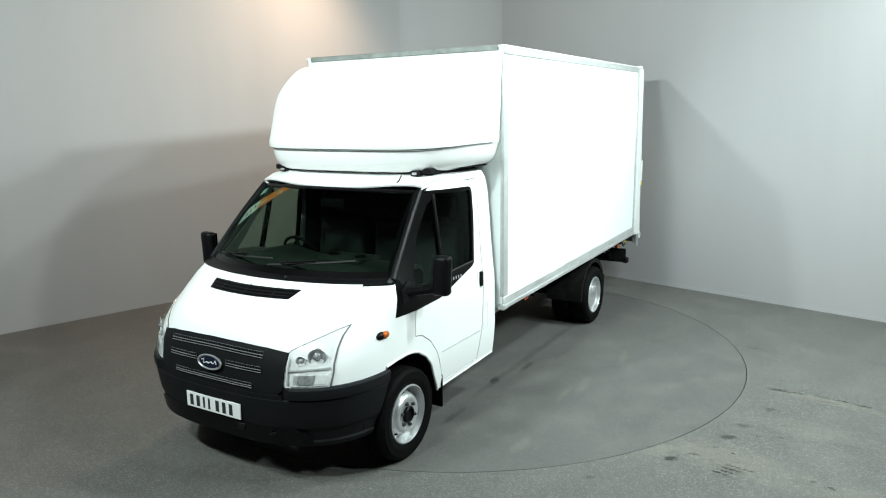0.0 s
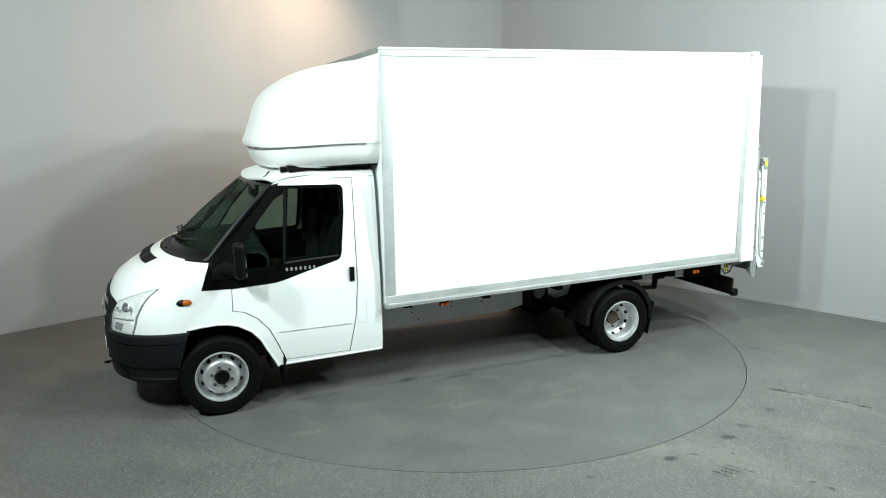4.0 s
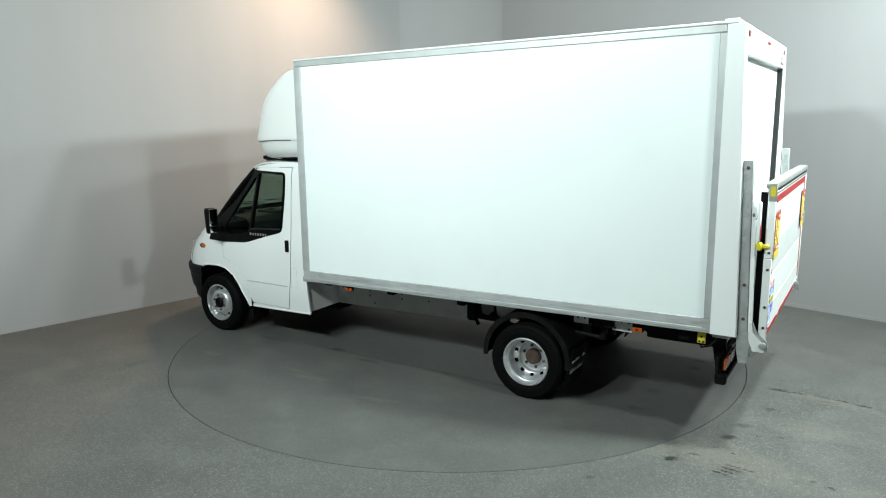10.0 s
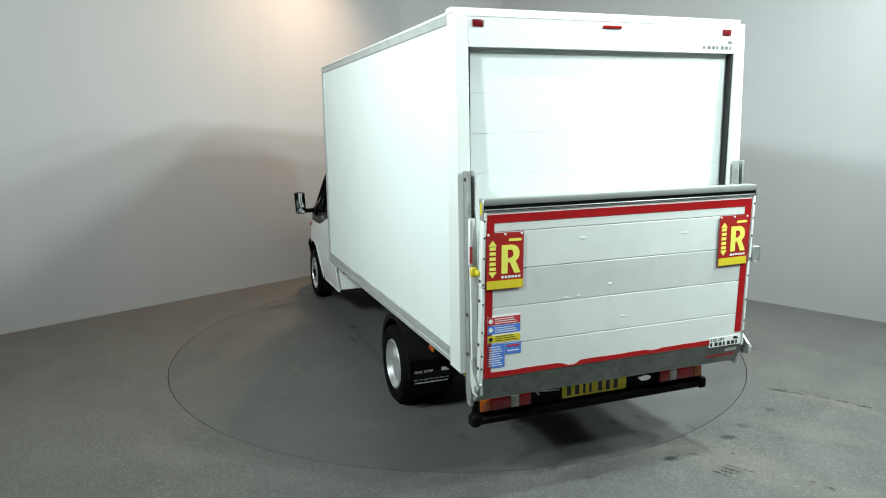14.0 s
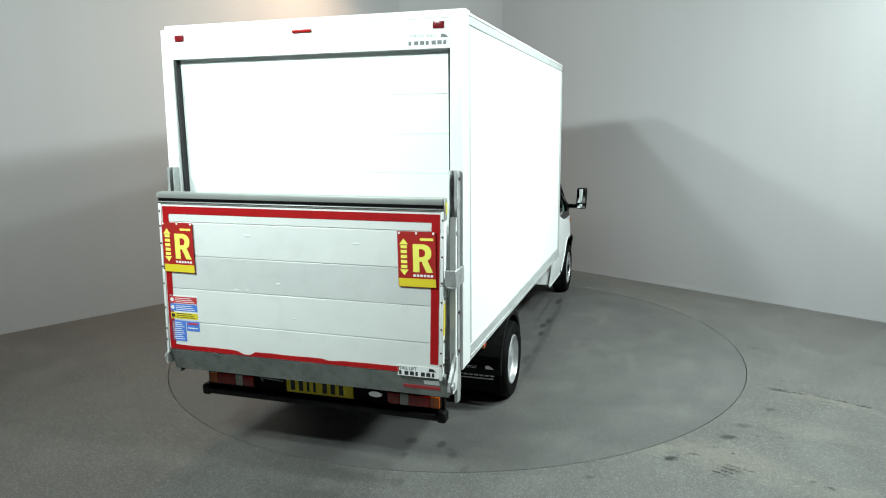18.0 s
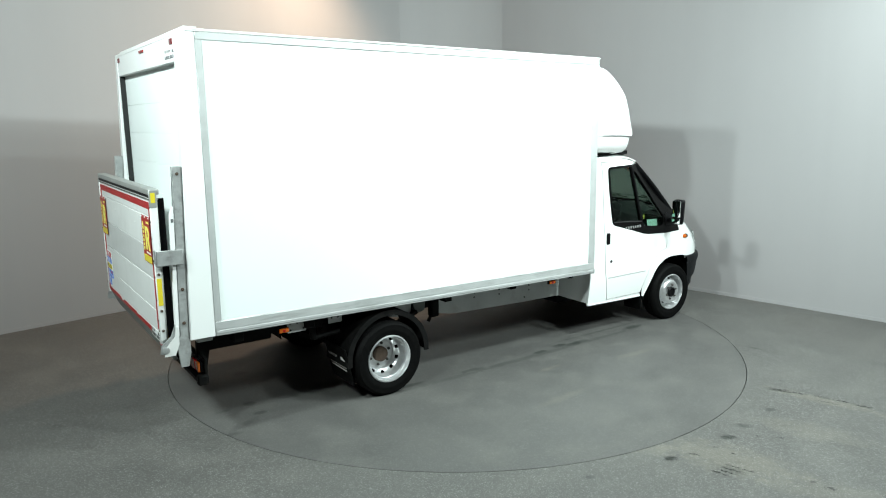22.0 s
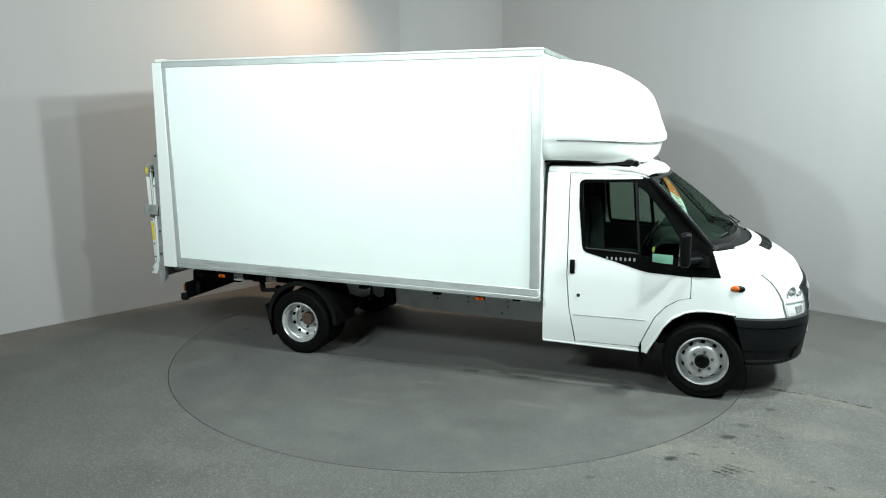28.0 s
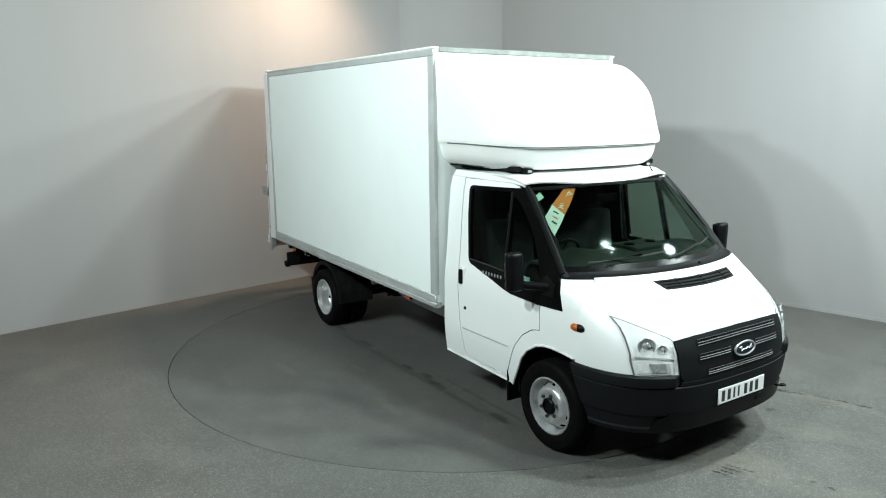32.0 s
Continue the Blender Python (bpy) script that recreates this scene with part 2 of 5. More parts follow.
        if soft:
            f = span(math("SUBTRACT", math("MULTIPLY", grit, 2.1), math("MULTIPLY", d, 0.6)), 0.5, 1.0, 0, k * soft)
        else:
            f = span(math("SUBTRACT", math("MULTIPLY", flake, 2.0), math("MULTIPLY", d, 0.35)), 0.84, 1.0, 0, k)
        col = mixed(f, col, tone)
    l.new(col, b.inputs["Base Color"])
    l.new(span(wear, 0.3, 0.7, 0.42, 0.62), b.inputs["Roughness"])
    bp = n.new("ShaderNodeBump")
    b.inputs["Specular IOR Level"].default_value = 0.22
    bp.inputs["Strength"].default_value, bp.inputs["Distance"].default_value = 0.25 if speck > 0.3 else 0.1, 0.003
    l.new(sp.outputs["Distance"], bp.inputs["Height"])
    l.new(bp.outputs["Normal"], b.inputs["Normal"])
    return m


WALL = wall_paint()
FLOOR = floor_paint("speckled_grey_floor", (0.101, 0.0975, 0.0915), (0.150, 0.145, 0.132), [
    (2.27, -2.257, 0.085, 0.06, 0.1, 0.7), (2.083, -2.455, 0.08, 0.05, 0.1, 0.7), (1.538, -2.794, 0.085, 0.045, 0.2, 0.8), (0.91, -3.055, 0.05, 0.03, 0, 0.6), (2.616, -1.944, 0.06, 0.05, 0, 0.6), (2.86, -1.51, 0.11, 0.05, -0.5, 0.5),
    (1.442, -2.599, 0.04, 0.03, 0, 0.4), (1.9, -2.96, 0.12, 0.06, -0.65, 0.35)], 0.33,
    [(1.95, -2.80, 0.55, 0.3, -0.6, 0.42), (3.15, -1.75, 0.55, 0.1, -0.68, 0.4), (3.70, -2.25, 0.4, 0.12, -0.7, 0.35), (2.425, -3.256, 0.5, 0.2, -0.4, 0.25), (1.40, -2.62, 0.35, 0.12, -0.4, 0.3), (2.75, -2.35, 0.5, 0.2, -0.6, 0.25)],
    [(1.955, -2.925, 0.10, 0.016, -0.66, 1), (1.905, -2.955, 0.09, 0.02, -0.68, 1), (1.86, -2.985, 0.09, 0.018, -0.7, 1), (1.812, -3.005, 0.10, 0.02, -0.74, 1), (2.02, -2.975, 0.05, 0.012, -0.66, 0.9),
     (3.186, -1.692, 0.10, 0.028, -0.6, 0.9), (3.307, -1.785, 0.10, 0.022, -0.72, 1), (3.417, -1.885, 0.10, 0.03, -0.68, 1), (3.165, -1.80, 0.13, 0.014, -0.65, 0.7), (3.56, -2.01, 0.12, 0.018, -0.7, 0.8), (3.02, -1.60, 0.10, 0.03, -0.6, 0.9),
     (2.90, -1.53, 0.12, 0.05, -0.5, 0.9), (3.03, -1.311, 0.06, 0.02, -0.5, 0.8), (3.16, -0.368, 0.08, 0.03, -0.75, 0.8), (2.466, -2.468, 0.05, 0.02, -0.3, 0.9), (2.308, -2.438, 0.03, 0.02, 0, 0.8), (1.918, -2.613, 0.03, 0.02, 0, 0.8),
     (2.009, -2.72, 0.025, 0.018, 0, 0.9), (1.726, -2.727, 0.05, 0.02, -0.4, 0.8), (2.454, -3.213, 0.06, 0.03, -0.5, 0.8), (2.381, -3.125, 0.025, 0.018, 0, 0.8), (1.538, -2.794, 0.08, 0.04, 0.2, 0.9), (2.083, -2.455, 0.07, 0.04, 0.1, 0.8)])
# stains in the turntable's own frame, along the wheel tracks, and painted shadow-edge streaks
TABLE = floor_paint("smooth_grey_turntable_paint", (0.095, 0.0925, 0.0885), (0.150, 0.145, 0.133), [
    (1.0, -0.89, 0.17, 0.055, 0.05, 0.95), (0.77, -0.85, 0.1, 0.05, 0, 0.9), (0.46, -0.88, 0.12, 0.04, 0, 0.9), (-0.45, -0.88, 0.2, 0.04, 0, 0.6), (1.95, -0.87, 0.2, 0.05, 0, 0.85), (-1.16, -0.86, 0.2, 0.04, 0, 0.7),
    (-2.6, -0.75, 0.12, 0.05, 0.5, 0.4), (-2.85, -0.9, 0.14, 0.04, 0, 0.4), (0.9, 0.94, 0.12, 0.055, 0.1, 0.95), (0.42, 1.05, 0.2, 0.04, 0, 0.6), (1.8, 1.0, 0.25, 0.04, 0, 0.5),
    (-2.49, -0.39, 0.07, 0.06, 0, 0.6), (-2.47, -0.63, 0.07, 0.045, 0, 0.6), (-2.73, -0.42, 0.08, 0.04, 0, 0.55), (-2.3, 0.39, 0.09, 0.07, 0, 0.35), (-2.28, 0.83, 0.1, 0.06, 0, 0.35),
    # long streaks: tyre scuffs together with the van's shadow edge, painted in
    (0.3, -0.93, 2.2, 0.05, 0.01, 0.4), (-0.2, 0.95, 2.2, 0.05, 0.0, 0.35), (1.5, -0.75, 0.8, 0.03, 0, 0.45)], 0.13,
    [(0.6, 1.7, 0.35, 0.05, 0.1, 0.3), (0.9, 1.62, 0.2, 0.04, 0.0, 0.35), (1.2, -1.5, 0.3, 0.06, 0.0, 0.3), (-0.2, -1.9, 0.4, 0.06, 0.1, 0.25), (-0.3, 1.8, 0.25, 0.05, 0.2, 0.3), (2.0, 1.7, 0.2, 0.06, 0, 0.3), (0.2, -1.3, 0.2, 0.04, 0.1, 0.3)])
PIT = paint("dark_pit", (0.01, 0.01, 0.01), 0.9)
# ceiling out of view, made dark to hold back bounced light
CEIL = paint("unseen_dark_ceiling", (0.05, 0.05, 0.05), 0.8, vary=0.04, scale=1.0)


# ---- mesh helpers ----
def finish(bm, angle=38):
    bmesh.ops.recalc_face_normals(bm, faces=bm.faces[:])
    lim = radians(angle)
    for f in bm.faces:
        f.smooth = True
    for e in bm.edges:
        if len(e.link_faces) == 2 and e.calc_face_angle(0) > lim:
            e.smooth = False


def part(name, bm, material, parent=None, label="", angle=38):
    finish(bm, angle)
    me = bpy.data.meshes.new(name)
    bm.to_mesh(me)
    bm.free()
    me.materials.append(material)
    ob = new(name, me)
    if parent:
        ob.parent = parent
    if label:
        tagged(ob, label)
    return ob


def empty(name, parent=None):
    ob = new(name)
    ob.empty_display_size = 0.2
    if parent:
        ob.parent = parent
    return ob


def cuboid(x0, x1, y0, y1, z0, z1, bev=0.004, seg=1, fn=None):
    (x0, x1), (y0, y1), (z0, z1) = sorted((x0, x1)), sorted((y0, y1)), sorted((z0, z1))
    bm = bmesh.new()
    bmesh.ops.create_cube(bm, size=1)
    for v in bm.verts:
        v.co = Vector(((x0 + x1) / 2 + v.co.x * (x1 - x0), (y0 + y1) / 2 + v.co.y * (y1 - y0), (z0 + z1) / 2 + v.co.z * (z1 - z0)))
    if bev:
        bev = min(bev, 0.45 * min(abs(x1 - x0), abs(y1 - y0), abs(z1 - z0)))
        bmesh.ops.bevel(bm, geom=bm.edges[:], offset=bev, segments=seg, affect="EDGES", profile=0.6)
    if fn:
        for v in bm.verts:
            v.co = Vector(fn(*v.co))
    return bm


def joined(*bms):
    out = bmesh.new()
    for b in bms:
        me = bpy.data.meshes.new("tmp")
        b.to_mesh(me)
        out.from_mesh(me)
        bpy.data.meshes.remove(me)
        b.free()
    return out


def moved(bm, m):
    bmesh.ops.transform(bm, matrix=m, verts=bm.verts[:])
    return bm


def mapped(bm, fn):
    for v in bm.verts:
        v.co = Vector(fn(*v.co))
    return bm


def outward(bm, ref=(3.2, 0, 1.1)):
    """Turn the faces of an open surface away from the van's middle."""
    bmesh.ops.recalc_face_normals(bm, faces=bm.faces[:])
    r = Vector(ref)
    if sum(f.normal.dot(f.calc_center_median() - r) * f.calc_area() for f in bm.faces) < 0:
        bmesh.ops.reverse_faces(bm, faces=bm.faces[:])


def sheet(outer, holes, fn, thick=0.004, step=0.09):
    """A curved panel: a flat outline with holes, cut to a grid, bent by fn(u, v), and thickened."""
    bm = bmesh.new()
    for loop in [outer] + holes:
        vs = [bm.verts.new((u, v, 0)) for u, v in loop]
        for i in range(len(vs)):
            bm.edges.new((vs[i - 1], vs[i]))
    bmesh.ops.triangle_fill(bm, use_beauty=True, edges=bm.edges[:], normal=(0, 0, 1))
    us, vs = [p[0] for p in outer], [p[1] for p in outer]
    for lo, hi, no in ((min(us), max(us), (1, 0, 0)), (min(vs), max(vs), (0, 1, 0))):
        for k in range(int(lo / step) - 1, int(hi / step) + 2):
            c = k * step + 0.00137
            if lo < c < hi:
                bmesh.ops.bisect_plane(bm, geom=bm.verts[:] + bm.edges[:] + bm.faces[:], plane_co=[c * a for a in no], plane_no=no)
    for v in bm.verts:
        v.co = Vector(fn(v.co.x, v.co.y))
    if thick:
        outward(bm)
        bmesh.ops.solidify(bm, geom=bm.faces[:], thickness=thick)
    return bm


def grid(us, vs, fn, close_u=False, skip=None):
    """A surface of fn(u, v) over lists of u and v."""
    bm = bmesh.new()
    rows = [[bm.verts.new(fn(u, v)) for u in us] for v in vs]
    n = len(us)
    for j in range(len(vs) - 1):
        for i in range(n if close_u else n - 1):
            if skip and skip(i, j):
                continue
            q = (rows[j][i], rows[j][(i + 1) % n], rows[j + 1][(i + 1) % n], rows[j + 1][i])
            try:
                bm.faces.new(q)
            except ValueError:
                pass
    return bm


def thickened(bm, t):
    bmesh.ops.remove_doubles(bm, verts=bm.verts[:], dist=1e-5)
    outward(bm)
    bmesh.ops.solidify(bm, geom=bm.faces[:], thickness=t)
    return bm


def lathe(profile, cx, cz, sgn=1, seg=48, skip=None, y0=0.0):
    """Turn a profile of (radius, y) round the axis along y through (cx, cz)."""
    a = [2 * math.pi * i / seg for i in range(seg)]
    return grid(a, profile, lambda u, p: (cx + p[0] * math.cos(u), y0 + sgn * p[1], cz + p[0] * math.sin(u)), True, skip)


def tube(points, r, seg=8):
    """A round bar along a line of points, with closed ends."""
    bm = bmesh.new()
    pts = [Vector(p) for p in points]
    rings = []
    for i, p in enumerate(pts):
        d = (pts[min(i + 1, len(pts) - 1)] - pts[max(i - 1, 0)]).normalized()
        a = d.orthogonal().normalized() if not rings else (axis - d * axis.dot(d)).normalized()
        axis = a
        b = d.cross(a)
        rings.append([bm.verts.new(p + (a * math.cos(2 * math.pi * k / seg) + b * math.sin(2 * math.pi * k / seg)) * r) for k in range(seg)])
    for p, q in zip(rings, rings[1:]):
        for k in range(seg):
            bm.faces.new((p[k], p[(k + 1) % seg], q[(k + 1) % seg], q[k]))
    bm.faces.new(rings[0][::-1])
    bm.faces.new(rings[-1])
    return bm


def extruded(outline, to3, depth):
    """A flat outline in (u, v), placed by to3(u, v, w) with w from 0 to depth."""
    bm = bmesh.new()
    lo = [bm.verts.new(to3(u, v, 0)) for u, v in outline]
    hi = [bm.verts.new(to3(u, v, depth)) for u, v in outline]
    bm.faces.new(lo)
    bm.faces.new(hi[::-1])
    for i in range(len(lo)):
        bm.faces.new((lo[i - 1], lo[i], hi[i], hi[i - 1]))
    return bm


def lettering(text, size, m):
    """A mesh of flat text with the built-in font, placed by m."""
    cu = bpy.data.curves.new("text", "FONT")
    cu.body, cu.size, cu.extrude, cu.resolution_u = text, size, 0.0006, 2
    tmp = bpy.data.objects.new("text", cu)
    me = bpy.data.meshes.new_from_object(tmp)
    bpy.data.objects.remove(tmp)
    bpy.data.curves.remove(cu)
    bm = bmesh.new()
    bm.from_mesh(me)
    bpy.data.meshes.remove(me)
    return moved(bm, m)


def lerp(x, xs, ys):
    return float(np.interp(x, xs, ys))


# ---- the room ----
def wall(name, a, b, height, thick=0.25, mat=None, label="smooth grey painted studio wall"):
    a, b = Vector((*a, 0)), Vector((*b, 0))
    d = (b - a).normalized()
    no = Vector((d.y, -d.x, 0))
    bm = bmesh.new()
    vs = [bm.verts.new(p + Vector((0, 0, z))) for z in (-0.02, height) for p in (a, b, b - no * thick, a - no * thick)]
    for f in ((0, 1, 2, 3), (4, 7, 6, 5), (0, 4, 5, 1), (1, 5, 6, 2), (2, 6, 7, 3), (3, 7, 4, 0)):
        bm.faces.new([vs[i] for i in f])
    ob = tagged(part(name, bm, mat or WALL), label, "wall", kind="structure")
    sk = bmesh.new()
    e = d * 0.001
    vs = [sk.verts.new(p + Vector((0, 0, z))) for z in (0.0, 0.04) for p in (a + e, b - e, b - e + no * 0.006, a + e + no * 0.006)]
    for f in ((0, 3, 2, 1), (4, 5, 6, 7), (0, 1, 5, 4), (1, 2, 6, 5), (2, 3, 7, 6), (3, 0, 4, 7)):
        sk.faces.new([vs[i] for i in f])
    tagged(part("baseboard_" + name[5:], sk, WALL), "low grey painted skirting strip along the wall", "baseboard", kind="structure")
    return ob


ROOM_H = 5.8
CHL, CHR = (-0.566, 5.037), (0.495, 4.901)
FAR_L, FAR_R = (-6.568, -0.988), (6.366, -0.72)
BACK_L, BACK_R = (-8.0, -13.0), (8.0, -13.0)
# for the added walls out of view: dark, to weaken reflections and fill
UNSEEN_WALL = paint("unseen_dark_wall", (0.055, 0.057, 0.058), 0.7, vary=0.05, scale=1.0)


def towards(p, q, d):
    """The point d metres from p towards q."""
    k = d / math.hypot(q[0] - p[0], q[1] - p[1])
    return (p[0] + (q[0] - p[0]) * k, p[1] + (q[1] - p[1]) * k)


BEND_L, BEND_R = towards(CHL, FAR_L, 0.45), towards(CHR, FAR_R, 0.45)


def bend(k, off=0.0):
    """The rounded corner between the two long walls, k from 0 to 1."""
    pts = (BEND_L, towards(CHL, CHR, 0.12), towards(CHR, CHL, 0.12), BEND_R)
    f = ((1 - k) ** 3, 3 * k * (1 - k) ** 2, 3 * k * k * (1 - k), k ** 3)
    x, y = (sum(w * p[i] for w, p in zip(f, pts)) for i in (0, 1))
    return (x - off * x / math.hypot(x, y), y - off * y / math.hypot(x, y))


wall("wall_left", FAR_L, BEND_L, ROOM_H)
wall("wall_right", BEND_R, FAR_R, ROOM_H)
steps = [i / 24 for i in range(25)]
ringk = [(k, 0.0) for k in steps] + [(k, -0.25) for k in reversed(steps)]
bm = grid(ringk, [-0.02, ROOM_H], lambda c, z: (*bend(c[0], c[1]), z), True)
tagged(part("wall_corner", bm, WALL), "smooth rounded grey corner between the studio walls", "wall", kind="structure")
ringk = [(k, 0.006) for k in steps] + [(k, 0.001) for k in reversed(steps)]
bm = grid(ringk, [0.0, 0.04], lambda c, z: (*bend(c[0], c[1]), z), True)
tagged(part("baseboard_corner", bm, WALL), "low grey painted skirting strip along the wall", "baseboard", kind="structure")
# unseen walls that close the room and keep its bounce low
for nm, p, q in (("wall_side_right", FAR_R, BACK_R), ("wall_back", BACK_R, BACK_L), ("wall_side_left", BACK_L, FAR_L)):
    wall(nm, p, q, ROOM_H, 0.25, UNSEEN_WALL, "unseen dark grey wall added to cut bounced light")
tagged(part("ceiling", cuboid(-14, 14, -22, 6, ROOM_H, ROOM_H + 0.2, 0), CEIL), "unseen dark ceiling added to cut bounced light", "ceiling", kind="structure")

TABLE_R = 2.980
bm = grid([2 * math.pi * i / 160 for i in range(160)], [(TABLE_R + 0.0058, -0.1), (TABLE_R + 0.0058, -0.002), (TABLE_R + 0.0066, 0), (3.6, 0), (5, 0), (9, 0), (30, 0)],
          lambda u, p: (p[0] * math.cos(u), p[0] * math.sin(u), p[1]), True)
tagged(part("floor", bm, FLOOR), "speckled grey resin floor with scuffs and oil stains", "floor", kind="structure")
tagged(part("turntable_pit", cuboid(-3.2, 3.2, -3.2, 3.2, -0.16, -0.11, 0), PIT), "dark pit below the turntable", "pit", kind="structure")
bm = grid([2 * math.pi * i / 160 for i in range(160)], [(0.001, 0), (1.5, 0), (2.6, 0), (TABLE_R - 0.002, 0), (TABLE_R, -0.002), (TABLE_R, -0.08), (0.001, -0.08)],
          lambda u, p: (p[0] * math.cos(u), p[0] * math.sin(u), p[1]), True)
turntable = tagged(part("turntable", bm, TABLE), "round smooth grey painted turntable with tyre scuffs and painted shadow streaks", "turntable")
part("edge_trim", grid([2 * math.pi * i / 160 for i in range(160)], [(TABLE_R - 0.014, -0.002), (TABLE_R - 0.014, 0.0008), (TABLE_R - 0.001, 0.0008), (TABLE_R, -0.03)],
                       lambda u, p: (p[0] * math.cos(u), p[0] * math.sin(u), p[1]), True), TABLE, turntable, "thin painted steel edge")


# ---- the van: x forward from the rear axle, y to its left, z up ----
van = tagged(empty("box_van"), "white box van with roof fairing and folded tail lift on turntable", "van")

WZ = [0.30, 0.42, 0.60, 1.00, 1.10, 1.28, 1.60, 1.85, 1.92, 1.98]
WY = [0.945, 0.965, 0.985, 0.985, 0.978, 0.958, 0.935, 0.912, 0.885, 0.84]
AZ = [0.30, 0.50, 0.70, 0.85, 0.95, 1.06, 1.15, 1.235, 1.28, 1.31]
AA = [0.84, 0.865, 0.875, 0.862, 0.84, 0.785, 0.665, 0.505, 0.41, 0.32]
AN = [3.0, 3.0, 3.0, 2.8, 2.5, 2.15, 2.0, 1.9, 1.9, 1.9]
NOSE = 3.95


def half_width(z):
    return lerp(z, WZ, WY)


def side_y(x, z):
    """Half width of the cab at (x, z)."""
    w = half_width(z)
    if x > NOSE:
        a, n = lerp(z, AZ, AA), lerp(z, AZ, AN)
        w *= max(0.0, 1 - min(1, (x - NOSE) / a) ** n) ** (1 / n)
    if z > 1.2 and x > 2.9:
        w -= 0.25 * (z - 1.2) / 0.65 * (x - 2.9) ** 1.4
    return w


def front_x(y, z, off=0.0):
    """How far forward the nose reaches at (y, z)."""
    a, n, w = lerp(z, AZ, AA) + off, lerp(z, AZ, AN), half_width(z) + off
    return NOSE + a * max(0.0, 1 - min(1, abs(y) / w) ** n) ** (1 / n)


def ring(z, psi, off=0.0):
    """A point of the nose's plan curve at height z; psi 90 is the left side, 0 the middle of the front."""
    a, n, w = lerp(z, AZ, AA) + off, lerp(z, AZ, AN), half_width(z) + off
    c, s = math.cos(radians(psi)), math.sin(radians(psi))
    return (NOSE + a * max(c, 0) ** (2 / n), w * math.copysign(abs(s) ** (2 / n), s), z)


def split_x(z):
    return NOSE + min(0.25, 0.55 * lerp(z, AZ, AA))


def psi_at(x, z):
    a, n = lerp(z, AZ, AA), lerp(z, AZ, AN)
    return math.degrees(math.acos(min(1, ((x - NOSE) / a) ** (n / 2))))


# nose: bonnet and front between the wings
BZ = [0.695, 0.72, 0.78, 0.84, 0.90, 0.96, 1.02, 1.07, 1.11, 1.15, 1.19, 1.225, 1.25, 1.27, 1.285]
us = [-1 + 2 * i / 56 for i in range(57)]


def nose_fn(u, z):
    p = psi_at(split_x(z), z)
    return ring(z, u * p)


part("bonnet", thickened(grid(us, BZ, nose_fn), 0.01), WHITE, van, "white sloping bonnet and front panel")


def scuttle_fn(u, k):
    x, y, z = ring(1.285, u * 82, -0.016)
    xi, yi = 3.97 + 0.27 * (1 - abs(u) ** 2.2), 0.91 * math.copysign(abs(u) ** 0.9, u) if u else 0.0
    return (x + (xi - x) * k, y + (yi - y) * k, 1.277 + 0.028 * k - 0.012 * math.sin(math.pi * k))


part("scuttle_panel", thickened(grid(us, [0, 0.2, 0.5, 0.8, 1], scuttle_fn), 0.006), BLACK, van, "black plastic scuttle below the windscreen")


def screen(u, v):
    """The windscreen: u from -1 to 1 across, v from 0 at the base to 1 at the top."""
    xc, zc = 4.245 + (3.575 - 4.245) * v, 1.303 + (1.868 - 1.303) * v
    xe, ye, ze = 3.965 + (3.44 - 3.965) * v, 0.905 + (0.80 - 0.905) * v, 1.298 + (1.858 - 1.298) * v
    k = abs(u) ** 2.2
    bow = 0.018 * math.sin(math.pi * v)
    return (xc + (xe - xc) * k + bow * (1 - k), ye * u, zc + (ze - zc) * k + bow)


windscreen = part("windscreen", thickened(grid([-0.97 + 1.94 * i / 28 for i in range(29)], [0.03 + 0.94 * i / 10 for i in range(11)], screen), 0.004), GLASS_WS, van, "raked windscreen glass")


def band(u0, u1, v0, v1, off, n=24):
    """A strip of the windscreen's surface."""
    return thickened(grid([u0 + (u1 - u0) * i / n for i in range(n + 1)], [v0 + (v1 - v0) * i / n for i in range(n + 1)],
                          lambda u, v: tuple(Vector(screen(u, v)) + Vector((0.6, 0, 0.8)) * off)), 0.003)


part("screen_border", band(-0.985, 0.985, 0.965, 1.0, 0.003), GLOSSBLACK, windscreen)
part("screen_border", band(-0.985, 0.985, 0.0, 0.06, 0.003), GLOSSBLACK, windscreen)

